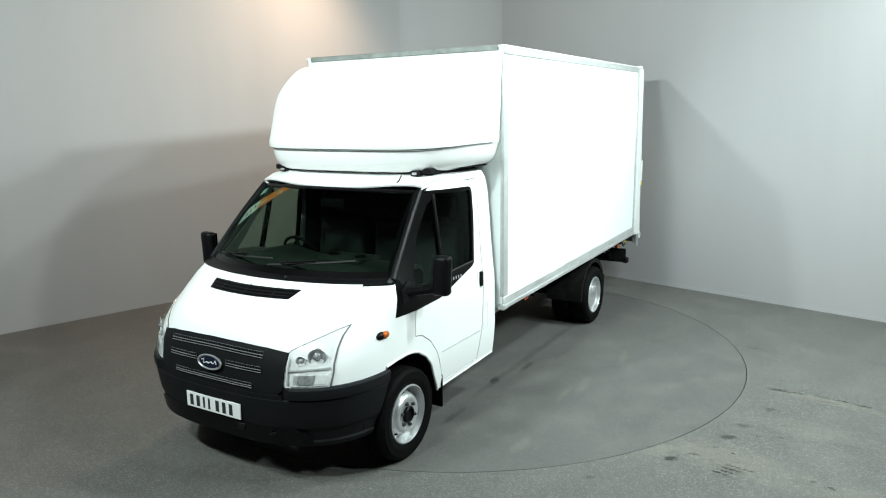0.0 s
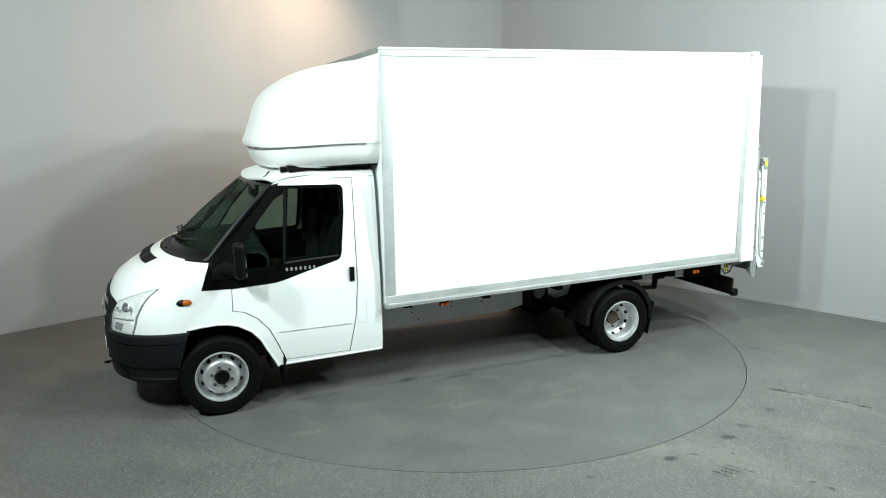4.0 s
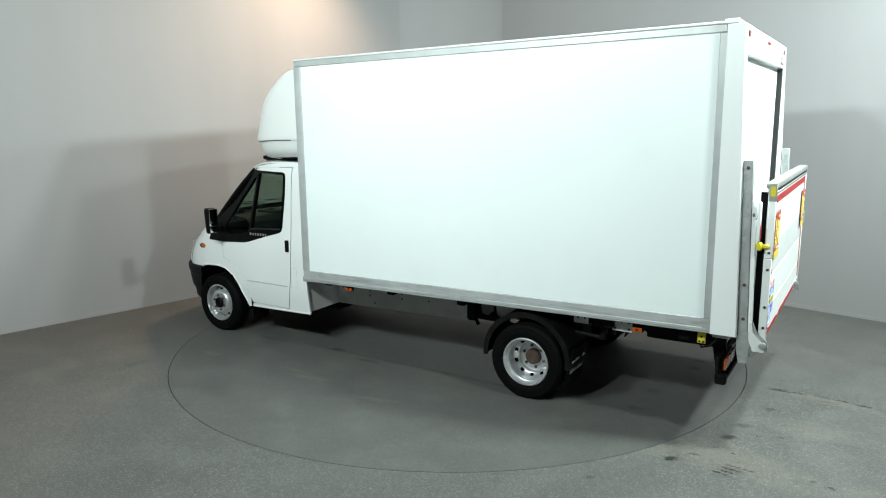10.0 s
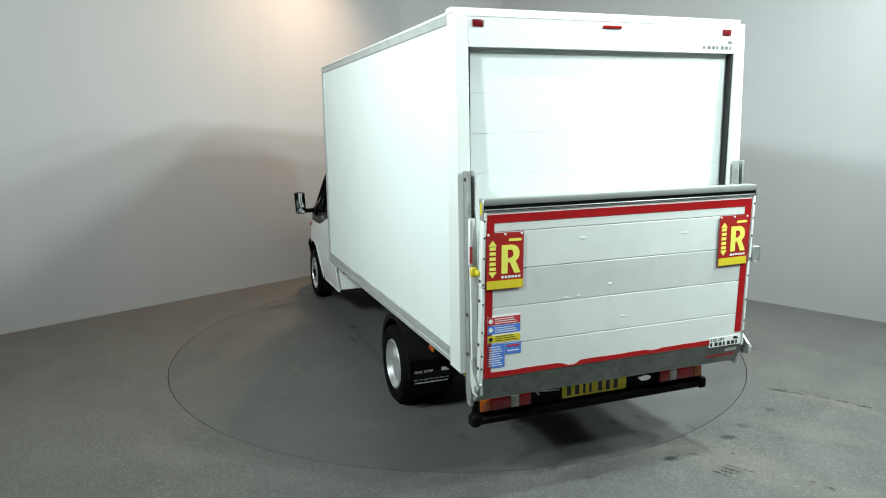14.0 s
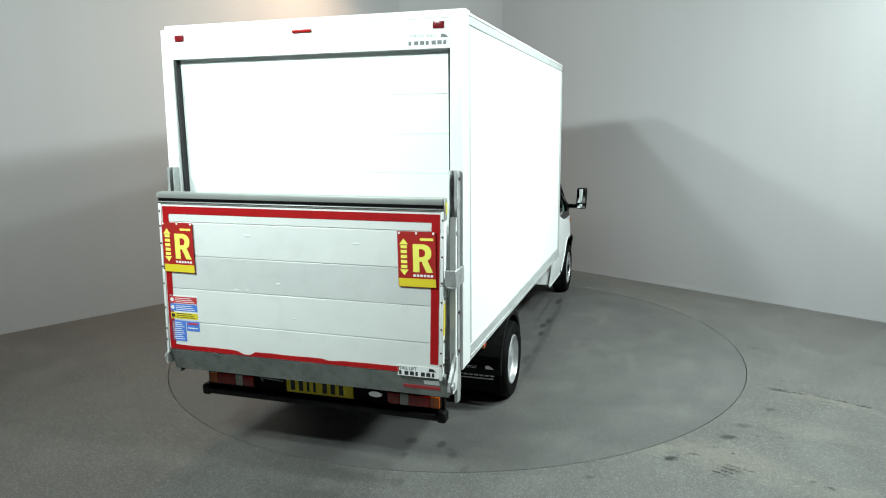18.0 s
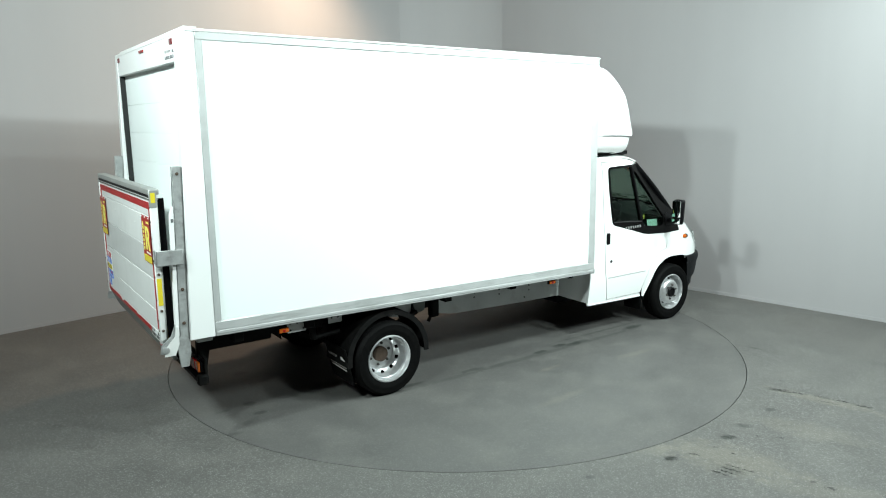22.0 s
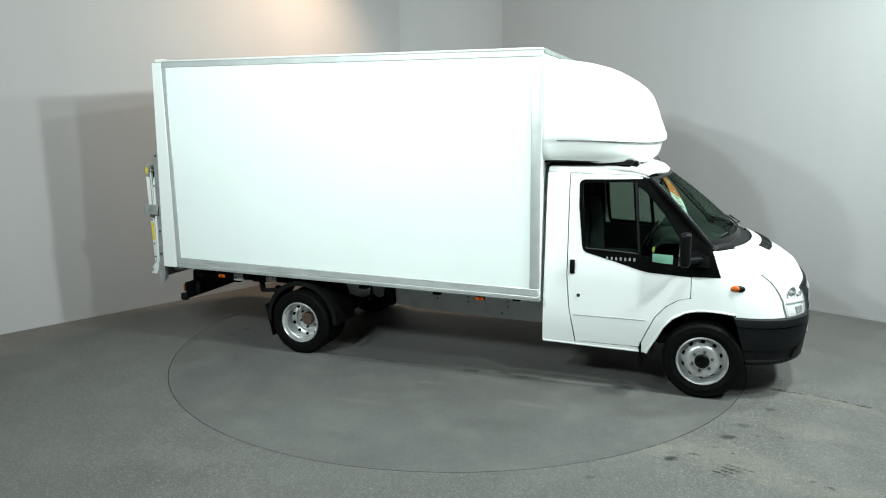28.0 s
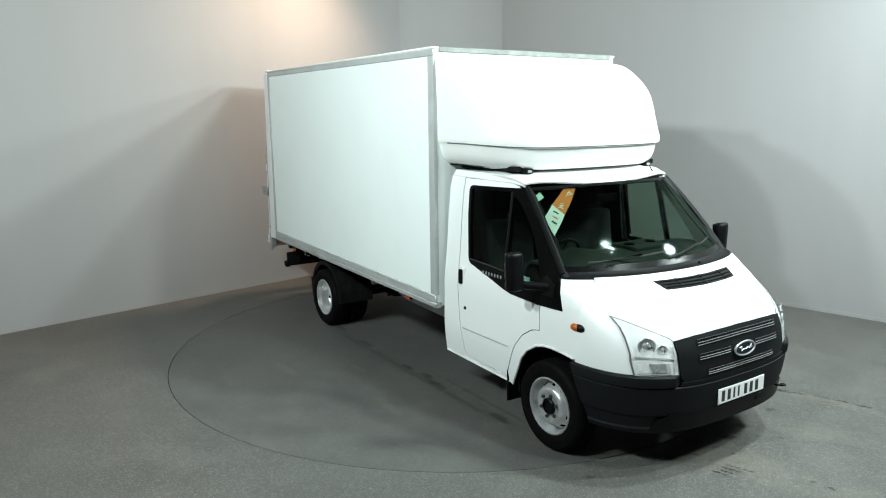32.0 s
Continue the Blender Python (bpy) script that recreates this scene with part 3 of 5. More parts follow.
for s, side in ((1, "left"), (-1, "right")):
    def flank(x, z, off=0.0, s=s):
        return (x, s * (side_y(x, z) + off), z)

    edge = [(split_x(z), z) for z in BZ if 0.745 < z < 1.272]
    wing = [(4.31, 0.724)] + edge + [(3.992, 1.266), (4.068, 1.047), (3.835, 1.042), (3.838, 0.852), (3.79, 0.845), (3.74, 0.83), (3.64, 0.765), (3.55, 0.66), (3.485, 0.52), (3.43, 0.385),
                                    (3.42, 0.335), (3.482, 0.322), (3.51, 0.38), (3.572, 0.49), (3.62, 0.585), (3.69, 0.665), (3.80, 0.73), (3.88, 0.75), (3.961, 0.757), (4.08, 0.752), (4.19, 0.737), (4.245, 0.724)]
    part("front_wing", sheet(wing, [], flank, 0.012), WHITE, van, "white front wing with wheel arch")
    part("arch_lip", tube([flank(x, z, -0.004) for x, z in wing[-11:-1]], 0.011, 8), WHITE, van)

    door_line = [(3.829, 1.038), (3.831, 0.858), (3.79, 0.850), (3.735, 0.836), (3.634, 0.770), (3.543, 0.663), (3.477, 0.522), (3.424, 0.395), (3.42, 0.379), (2.862, 0.379), (2.802, 0.70), (2.779, 1.0),
                 (2.779, 1.90), (3.10, 1.897), (3.30, 1.888), (3.385, 1.868)]
    black_line = [(3.39, 1.853), (2.905, 1.849), (2.875, 1.838), (2.860, 1.81), (2.865, 1.6), (2.90, 1.27), (2.912, 1.225), (2.94, 1.204), (3.2, 1.134), (3.40, 1.075), (3.485, 1.057)]
    door = part("door", sheet(door_line + black_line, [], flank, 0.03), WHITE, van, "white cab door with a black window surround")
    surround = [(3.83, 1.046), (4.063, 1.05), (3.985, 1.27), (3.95, 1.32), (3.70, 1.585), (3.45, 1.848)] + [(x, z + 0.002) for x, z in black_line]
    rear_hole = [(3.315, 1.828), (2.91, 1.822), (2.893, 1.805), (2.893, 1.75), (2.908, 1.5), (2.93, 1.262), (2.945, 1.245), (3.375, 1.222)]
    front_hole = [(3.355, 1.79), (3.412, 1.20), (3.43, 1.165), (3.70, 1.135), (3.765, 1.15), (3.79, 1.25), (3.61, 1.535), (3.42, 1.755)]
    part("window_surround", sheet(surround, [rear_hole, front_hole], lambda x, z: flank(x, z, 0.003), 0.03), GLOSSBLACK, door, "black window frame with mirror sail")
    for nm, hole in (("door_glass", rear_hole), ("quarter_glass", front_hole)):
        g = part(nm, sheet(hole, [], lambda x, z: flank(x, z, -0.008), 0.004), GLASS_SIDE, door)
    # pillar between the two panes and the rubber lip below the glass
    part("window_divider", tube([flank(3.338, 1.825, 0.004), flank(3.395, 1.22, 0.004)], 0.011, 6), BLACK, door)
    part("waist_seal", tube([flank(2.93, 1.243, 0.002), flank(3.2, 1.23, 0.002), flank(3.39, 1.216, 0.002)], 0.007, 6), SEAL, door)
    rear = [(3.418, 0.338), (3.412, 0.371), (2.853, 0.371), (2.793, 0.70), (2.770, 1.0), (2.770, 1.905), (2.575, 1.912), (2.568, 1.0), (2.555, 0.362), (2.60, 0.352)]
    part("corner_panel", sheet(rear, [], flank, 0.02), WHITE, van, "white panel behind the cab door")
    rail = [(3.44, 1.862), (3.385, 1.876), (3.30, 1.896), (3.10, 1.905), (2.770, 1.911), (2.576, 1.918), (2.58, 1.958), (3.20, 1.952), (3.36, 1.92)]
    part("roof_rail", sheet(rail, [], flank, 0.02), WHITE, van)
    part("rain_gutter", tube([flank(x, z, 0.004) for x, z in ((3.40, 1.877), (3.30, 1.892), (3.10, 1.901), (2.60, 1.913))], 0.006, 6), WHITE, van)
    # dark lining behind the gaps
    lining = [(2.60, 0.40), (3.40, 0.40), (3.50, 0.60), (3.66, 0.80), (3.86, 0.87), (4.03, 1.02), (3.90, 1.12), (3.72, 1.185), (2.62, 1.222)]
    part("door_lining", sheet(lining, [], lambda x, z: flank(x, z, -0.045), 0.02), CHASSIS, van)
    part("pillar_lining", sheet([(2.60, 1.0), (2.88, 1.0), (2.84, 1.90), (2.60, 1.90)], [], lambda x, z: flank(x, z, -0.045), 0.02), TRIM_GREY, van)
    part("screen_pillar", sheet([(3.99, 1.262), (4.02, 1.285), (3.95, 1.335), (3.455, 1.862), (3.43, 1.85)], [], lambda x, z: (x + 0.015, s * (side_y(x, z) - 0.012), z), 0.05), BLACK, van, "black screen pillar")
    part("screen_pillar_lining", sheet([(3.955, 1.27), (3.81, 1.255), (3.625, 1.545), (3.44, 1.762), (3.38, 1.805), (3.41, 1.83), (3.455, 1.825), (3.70, 1.565), (3.93, 1.325)], [], lambda x, z: flank(x, z, -0.062), 0.008), CAB_GREY, van)
    part("pillar_trim", tube([tuple(Vector(screen(s * 0.99, q)) + Vector((0.004, 0, 0.0))) for q in (-0.01, 0.1, 0.25, 0.4, 0.55, 0.7, 0.85, 1.0)], 0.024, 8), BLACK, van, "rounded black plastic pillar trim")
    # crease in the white door, its shade drawn as a grey line
    part("crease_shade", joined(tube([flank(x, 0.632, -0.001) for x in (3.47, 3.2, 2.9, 2.84)], 0.005, 6), tube([flank(x, 0.625, -0.001) for x in (3.47, 3.2, 2.9, 2.84)], 0.0022, 6)), LAMP_GREY, door)
    part("sill_trim", tube([flank(x, z, -0.006) for x, z in ((3.45, 0.335), (3.0, 0.345), (2.56, 0.358))], 0.012, 8), WHITE, van)

# cab roof, back and floor


def roof_fn(u, k):
    xf = 3.575 - 0.135 * abs(u) ** 2.2
    x = 2.575 + (xf - 2.575) * k
    zc = lerp(x, [2.57, 3.1, 3.3, 3.45, 3.58], [1.985, 1.988, 1.975, 1.935, 1.872])
    half = lerp(x, [2.57, 3.2, 3.45], [0.862, 0.85, 0.805])
    drop = lerp(x, [2.57, 3.2, 3.44, 3.58], [0.030, 0.036, 0.045, 0.004])
    return (x, half * u, zc - drop * abs(u) ** 5)


part("roof", thickened(grid([-1 + i / 15 for i in range(31)], [0, 0.15, 0.3, 0.45, 0.6, 0.7, 0.78, 0.85, 0.91, 0.96, 1.0], roof_fn), 0.015), WHITE, van, "white cab roof")
part("cab_back", sheet([(-0.95, 0.37), (0.95, 0.37), (0.965, 1.0), (0.90, 1.85), (0.84, 1.96), (-0.84, 1.96), (-0.90, 1.85), (-0.965, 1.0)], [], lambda y, z: (2.585, y, z), 0.02), WHITE, van)
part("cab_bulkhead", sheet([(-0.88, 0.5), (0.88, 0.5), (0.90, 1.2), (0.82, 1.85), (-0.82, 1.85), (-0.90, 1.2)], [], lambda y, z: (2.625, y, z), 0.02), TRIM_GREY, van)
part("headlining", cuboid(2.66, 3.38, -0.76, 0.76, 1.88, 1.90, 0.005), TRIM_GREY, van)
part("cab_floor", cuboid(2.62, 3.75, -0.84, 0.84, 0.40, 0.62, 0.02), CHASSIS, van)
part("engine_bay_liner", cuboid(3.45, 4.55, -0.52, 0.52, 0.36, 1.12, 0.05), CHASSIS, van)


# ---- box body ----
def rake(x, y, z):
    """The box sits slightly tail-high on its springs."""
    k = (z - 0.742) / 2.223
    return (x, y, z + (2.545 - x) * (0.0165 + (0.0110 - 0.0165) * k))


BF, BR, BY, BB, BT = 2.535, -1.505, 1.05, 0.742, 2.965
body = part("box_body", joined(cuboid(BR, BF - 0.03, -BY + 0.006, BY - 0.006, BB + 0.05, BT - 0.03, 0.004, fn=rake)), GRP, van, "large white panelled load box")
for s in (1, -1):
    y0, y1 = s * (BY - 0.014), s * (BY + 0.004)
    part("side_panel", cuboid(BR + 0.03, BF - 0.08, s * (BY - 0.012), s * (BY + 0.0), BB + 0.11, BT - 0.055, 0.002, fn=rake), GRP, body, "smooth white box side panel")
    part("bottom_rail", joined(cuboid(BR, BF - 0.002, s * (BY - 0.03), s * (BY + 0.010), BB, BB + 0.115, 0.006, fn=rake),
                               cuboid(BR + 0.01, BF - 0.012, s * (BY + 0.008), s * (BY + 0.015), BB + 0.018, BB + 0.042, 0.003, fn=rake)), ALU_RAIL, body, "scuffed aluminium bottom rail")
    part("top_rail", cuboid(BR, BF - 0.002, s * (BY - 0.03), s * (BY + 0.008), BT - 0.062, BT - 0.004, 0.006, fn=rake), ALU, body, "aluminium top rail")
    part("front_post", cuboid(BF - 0.088, BF + 0.004, s * (BY - 0.03), s * (BY + 0.009), BB + 0.113, BT - 0.060, 0.012, 2, fn=rake), ALU, body, "aluminium front corner post")
    part("rear_post_trim", cuboid(BR - 0.004, BR + 0.05, s * (BY - 0.03), s * (BY + 0.009), BB + 0.113, BT - 0.060, 0.006, fn=rake), ALU, body)
    part("corner_bracket", joined(cuboid(BF - 0.07, BF + 0.008, s * (BY - 0.05), s * (BY + 0.012), BB - 0.004, BB + 0.05, 0.006, fn=rake)), GALV, body)
    part("roof_edge", cuboid(BR - 0.02, BF + 0.006, s * (BY - 0.06), s * (BY + 0.012), BT - 0.006, BT + 0.014, 0.006, fn=rake), FAIR, body)
part("roof_panel", cuboid(BR, BF, -BY + 0.05, BY - 0.05, BT - 0.02, BT + 0.006, 0.004, fn=rake), GRP, body)
part("front_panel", cuboid(BF - 0.03, BF, -BY + 0.01, BY - 0.01, BB + 0.01, BT - 0.005, 0.003, fn=rake), GRP, body)
part("front_roof_trim", cuboid(BF - 0.03, BF + 0.012, -BY + 0.05, BY - 0.05, BT - 0.03, BT + 0.016, 0.005, fn=rake), SLAB_GREY, body)

# rounded fairing over the cab
FZ = [1.965, 1.985, 2.02, 2.07, 2.12, 2.150, 2.158, 2.165, 2.19, 2.225, 2.26, 2.33, 2.39, 2.45, 2.51, 2.56, 2.61, 2.67, 2.725, 2.78, 2.82, 2.86, 2.89, 2.912, 2.925]
FD = [0.70, 0.885, 0.925, 0.945, 0.953, 0.955, 0.965, 0.995, 1.0, 0.995, 0.978, 0.952, 0.93, 0.912, 0.888, 0.868, 0.84, 0.785, 0.718, 0.64, 0.575, 0.495, 0.41, 0.30, 0.0]


def fairing_fn(u, z):
    d = lerp(z, FZ, FD)
    w = lerp(z, [1.965, 2.0, 2.08, 2.15, 2.17, 2.87, 2.925], [0.90, 0.955, 0.985, 1.0, 1.012, 1.035, 1.035])
    m = lerp(z, [2.0, 2.5, 2.95], [3.4, 3.2, 2.6])
    lift = 0.05 * abs(math.sin(radians(u * 90))) ** 5 * max(0, 1 - max(0, z - 1.97) / 0.5)
    c, s = math.cos(radians(u * 90)), math.sin(radians(u * 90))
    lift -= 0.035 * (max(0, z - 2.6) / 0.325) ** 2
    return (BF - 0.005 + d * max(c, 0) ** (2 / m), w * math.copysign(abs(s) ** (2 / m), s) if s else 0.0, z + lift)


fairing = part("roof_fairing", thickened(grid([-1 + i / 24 for i in range(49)], FZ, fairing_fn), 0.012), FAIR, van, "rounded white moulded fairing over the cab", 30)
part("fairing_underside", sheet([(2.53 + (x - 2.53) * 0.96, y * 0.96) for x, y, _ in (fairing_fn(u / 24, 1.985) for u in range(-24, 25))], [], lambda x, y: (x, y, 2.006), 0.008), CHASSIS, fairing)
part("moulding_line", tube([tuple(Vector(fairing_fn(u / 40, 2.161)) + Vector((-0.004, 0, 0))) for u in range(-39, 40)], 0.005, 6), GREY_INK, fairing)

# rear frame and roller door
RF = -1.625
frame_z = 3.0
Y_OUT, Y_IN = {1: 1.083, -1: -1.062}, {1: 0.996, -1: -0.978}
part("header", cuboid(RF, BR, Y_IN[-1] + 0.0005, Y_IN[1] - 0.0005, 2.804, frame_z, 0.003), WHITE, body, "white rear header with marker lamps")
part("rear_roof_trim", cuboid(BR - 0.075, BR + 0.02, Y_OUT[-1], Y_OUT[1], 3.002, 3.034, 0.004), FAIR, body)
part("header_lip", cuboid(RF - 0.003, RF + 0.01, Y_IN[-1] + 0.004, Y_IN[1] - 0.004, 2.980, 2.986, 0.001), FAIR, body)
for s in (1, -1):
    part("rear_post", cuboid(RF, BR - 0.002, Y_IN[s], Y_OUT[s], 0.812, frame_z, 0.004, fn=lambda x, y, z: (x - (0.033 * max(0, 2.8 - z) if x < -1.56 else 0), y, z)), WHITE, body, "white rear frame post")
    part("door_seal", cuboid(RF + 0.006, BR, Y_IN[s] - s * 0.017, Y_IN[s] - s * 0.0005, 0.82, 2.803, 0.003), SEAL, body)
y_door = (Y_IN[-1] + 0.0175, Y_IN[1] - 0.0175)
roller = part("roller_door", cuboid(BR - 0.062, BR - 0.03, *y_door, 0.82, 2.84, 0), GRP, van, "white slatted roller shutter door")
zz = 0.83
while zz < 2.80:
    part("slat", cuboid(BR - 0.070, BR - 0.058, y_door[0] + 0.0005, y_door[1] - 0.0005, zz, min(zz + 0.244, 2.83), 0.0015), GRP, roller)
    zz += 0.2445
part("rear_sill", cuboid(RF, BR, -BY + 0.07, BY - 0.07, 0.76, 0.83, 0.006), GALV, body)


# ---- front of the cab ----
BUMP = [(0.712, -0.02), (0.714, 0.020), (0.704, 0.034), (0.672, 0.038), (0.640, 0.036), (0.634, 0.024), (0.626, 0.028), (0.56, 0.026), (0.47, 0.022), (0.43, 0.016), (0.425, 0.006), (0.39, 0.004), (0.34, 0.002), (0.325, 0.010), (0.29, -0.004), (0.272, -0.06), (0.268, -0.16)]


def bump_fn(u, k):
    z, off = BUMP[k]
    p = psi_at(4.30 - 0.12 * max(0, (z - 0.31) / 0.4), z)
    if z > 0.63 and abs(ring(z, u * p)[1]) < 0.59:
        off = min(off, 0.004)
    x, y, _ = ring(z, u * p, off)
    return (x, y, z + 0.02 * abs(u) ** 8 * (z - 0.3))


bumper = part("front_bumper", thickened(grid(us, list(range(len(BUMP))), bump_fn), 0.006), PLASTIC, van, "dark grey moulded plastic front bumper", 30)


def nose(y, z, off):
    return (front_x(y, z, off), y, z)


def nose_sheet(outline, off, thick, step=0.05, holes=()):
    return sheet(outline, list(holes), lambda y, z: nose(y, z, off), thick, step)


shield = [(-0.588, 0.932), (-0.45, 0.955), (-0.25, 0.970), (0, 0.976), (0.25, 0.970), (0.45, 0.955), (0.588, 0.932), (0.578, 0.80), (0.574, 0.695), (0.48, 0.60), (-0.48, 0.60), (-0.574, 0.695), (-0.578, 0.80)]
grille = part("grille", nose_sheet(shield, 0.014, 0.02), PLASTIC, van, "dark grey plastic grille panel with mesh slots")


def slot(y0, y1, z0, z1, curve):
    """One mesh-filled opening of the grille with bright edges."""
    zc = lambda y: -curve * y * y
    n = 12
    ys = [y0 + (y1 - y0) * i / n for i in range(n + 1)]
    outline = [(y, z0 + zc(y)) for y in ys] + [(y, z1 + zc(y)) for y in reversed(ys)]
    back = part("grille_slot", nose_sheet(outline, 0.0165, 0.004), GLOSSBLACK, van)
    h = (z1 - z0) / 3
    bars = [tube([nose(y, z0 + zc(y) + h * (k + 0.1), 0.022) for y in ys], 0.0024, 5) for k in (0.05, 1.25)] + [tube([nose(y, z1 + zc(y) - 0.002, 0.021) for y in ys], 0.0016, 5)]
    for one, metal in zip(bars, (SILVER, SILVER, GREY_INK)):
        part("slot_bar", one, metal, back)
    cells = int(abs(y1 - y0) / 0.022)
    posts = []
    for i in range(cells + 1):
        y = y0 + (y1 - y0) * i / cells
        posts.append(tube([nose(y, z0 + zc(y) + 0.003, 0.0195), nose(y, z1 + zc(y) - 0.003, 0.0195)], 0.002, 4))
    part("slot_mesh", joined(*posts), SLAB_DARK, back)


slot(-0.43, 0.43, 0.908, 0.948, 0.09)
slot(0.14, 0.43, 0.808, 0.848, 0.05)
slot(-0.43, -0.14, 0.808, 0.848, 0.05)
slot(-0.36, 0.36, 0.695, 0.730, 0.03)


def oval(a, b, off, n=36):
    return [(a * math.cos(2 * math.pi * i / n), 0.812 + b * math.sin(2 * math.pi * i / n)) for i in range(n)]


badge = part("badge", joined(nose_sheet(oval(0.108, 0.046, 0), 0.028, 0.006, 0.04), tube([nose(y, z, 0.034) for y, z in oval(0.109, 0.047, 0) + oval(0.109, 0.047, 0)[:1]], 0.006, 8)), SILVER, van, "oval chrome-rimmed blue badge")
part("badge_face", nose_sheet(oval(0.092, 0.037, 0), 0.0365, 0.002, 0.04), BADGE_BLUE, badge)
part("badge_mark", joined(tube([nose(y, z, 0.0385) for y, z in ((-0.07, 0.822), (-0.045, 0.832), (-0.05, 0.80), (-0.02, 0.812), (0.0, 0.806), (0.02, 0.818), (0.04, 0.806), (0.062, 0.83), (0.07, 0.805))], 0.004, 5)), LABEL_WHITE, badge)

plate = part("number_plate", cuboid(4.838, 4.846, -0.26, 0.26, 0.452, 0.563, 0.003), LABEL_WHITE, van, "white number plate with dark bars")


def plate_bars(parent, x, y_from, step, z0, z1, d, skip=4):
    """Seven plain bars in place of the characters."""
    y = y_from
    for i in range(7):
        w = 0.020 if i in (2, 3) else 0.034
        part("plate_bar", cuboid(x, x + d, min(y, y + step * w), max(y, y + step * w), z0, z1, 0.001), INK, parent)
        y += step * (w + 0.030 + (0.022 if i == skip - 1 else 0))


plate_bars(plate, 4.846, -0.225, 1, 0.468, 0.545, 0.0012)
part("centre_panel", nose_sheet([(-0.56, 0.43), (0.56, 0.43), (0.585, 0.62), (0.57, 0.66), (-0.57, 0.66), (-0.585, 0.62)], 0.020, 0.02), PLASTIC, bumper)
part("towing_eye_cover", cuboid(4.812, 4.83, 0.20, 0.27, 0.375, 0.425, 0.008), PLASTIC, bumper)
# black intake opening, drawn larger to put the lower bumper's shade into colour
part("intake_and_shade", sheet([(-0.74, 0.312), (0.74, 0.312), (0.70, 0.40), (0.62, 0.436), (-0.62, 0.436), (-0.70, 0.40)], [], lambda y, z: nose(y, z, 0.0225), 0.006, 0.06), BLACK, bumper, "black lower intake, enlarged to paint the bumper's shade")
hx, hy, hz = nose(0.50, 0.415, 0.02)
part("towing_eye", tube([(hx - 0.03, hy, hz), (hx + 0.03, hy, hz), (hx + 0.055, hy + 0.014, hz + 0.004), (hx + 0.062, hy + 0.034, hz + 0.006), (hx + 0.044, hy + 0.044, hz + 0.004), (hx + 0.026, hy + 0.030, hz)], 0.008, 8), BLACK, bumper, "small black towing eye")

for s in (1, -1):
    lamp_line = [(0.588, 0.704), (0.70, 0.704), (0.826, 0.708), (0.834, 0.80), (0.828, 0.93), (0.826, 1.01), (0.836, 1.064), (0.79, 1.043), (0.72, 1.005), (0.65, 0.968), (0.60, 0.94), (0.590, 0.925)]
    grown = [(0.580, 0.697), (0.70, 0.697), (0.834, 0.700), (0.842, 0.80), (0.836, 0.93), (0.834, 1.012), (0.846, 1.078), (0.79, 1.053), (0.715, 1.013), (0.645, 0.977), (0.592, 0.947), (0.581, 0.93)]
    grown = [((a[0] * 0.7 + b[0] * 0.3), (a[1] * 0.7 + b[1] * 0.3)) for a, b in zip(grown, lamp_line)]
    flip = lambda pts: [(s * y, z) for y, z in pts]
    head = part("headlamp", nose_sheet(flip(grown), 0.004, 0.008), GREY_INK, van, "clear headlamp with chrome reflectors")
    part("reflector", nose_sheet(flip(lamp_line), 0.008, 0.006), LAMP_SILVER, head)
    for (cy, cz, r, mat) in ((0.748, 0.905, 0.060, LAMP_METAL), (0.668, 0.885, 0.034, LAMP_GREY)):
        m = Matrix.Translation(nose(s * cy, cz, 0.010)) @ Euler((0, radians(90), s * radians(38))).to_matrix().to_4x4()
        cup = bmesh.new()
        seg = 20
        prof = [(r, 0.010), (r * 0.93, 0.014), (r * 0.8, 0.006), (r * 0.45, 0.001), (r * 0.3, 0.012), (0.001, 0.016)]
        rows = [[cup.verts.new((q * math.cos(2 * math.pi * k / seg), q * math.sin(2 * math.pi * k / seg), h)) for k in range(seg)] for q, h in prof]
        for a, b in zip(rows, rows[1:]):
            for k in range(seg):
                cup.faces.new((a[k], a[(k + 1) % seg], b[(k + 1) % seg], b[k]))
        part("lamp_cup", moved(cup, m), mat, head)
    bulb = bmesh.new()
    bmesh.ops.create_uvsphere(bulb, u_segments=10, v_segments=6, radius=0.017)
    part("bulb", moved(bulb, Matrix.Translation(nose(s * 0.748, 0.905, 0.024))), GREY_INK, head)
    low = part("lower_lamp", nose_sheet(flip([(0.625, 0.722), (0.825, 0.726), (0.83, 0.805), (0.72, 0.818), (0.625, 0.795)]), 0.013, 0.006), LAMP_SILVER, head)
    # three grey tones painted in place of the curved reflector's light gradient
    for i, (y0, y1, mat) in enumerate(((0.640, 0.662, LAMP_GREY), (0.668, 0.752, LAMP_METAL), (0.758, 0.812, LAMP_SILVER))):
        part("gradient_strip", nose_sheet(flip([(y0, 0.737), (y1, 0.737), (y1 + 0.010, 0.795), (y0 + 0.004, 0.795)]), 0.015 + 0.003 * (i % 2), 0.004, 0.1), mat, head)
    part("lamp_divider", nose_sheet(flip([(0.61, 0.818), (0.83, 0.832), (0.83, 0.842), (0.61, 0.828)]), 0.018, 0.006), LAMP_GREY, head)
    part("lamp_fin", nose_sheet(flip([(0.603, 0.735), (0.611, 0.735), (0.611, 0.90), (0.603, 0.90)]), 0.018, 0.006), LAMP_GREY, head)
    g = part("lens", nose_sheet(flip(lamp_line), 0.026, 0.003), GLASS_LAMP, head)
    g.visible_shadow = False

    # side repeater: black base, amber lens
    y = side_y(4.195, 0.962)
    rep = bmesh.new()
    bmesh.ops.create_uvsphere(rep, u_segments=16, v_segments=10, radius=1)
    base = rep.copy()
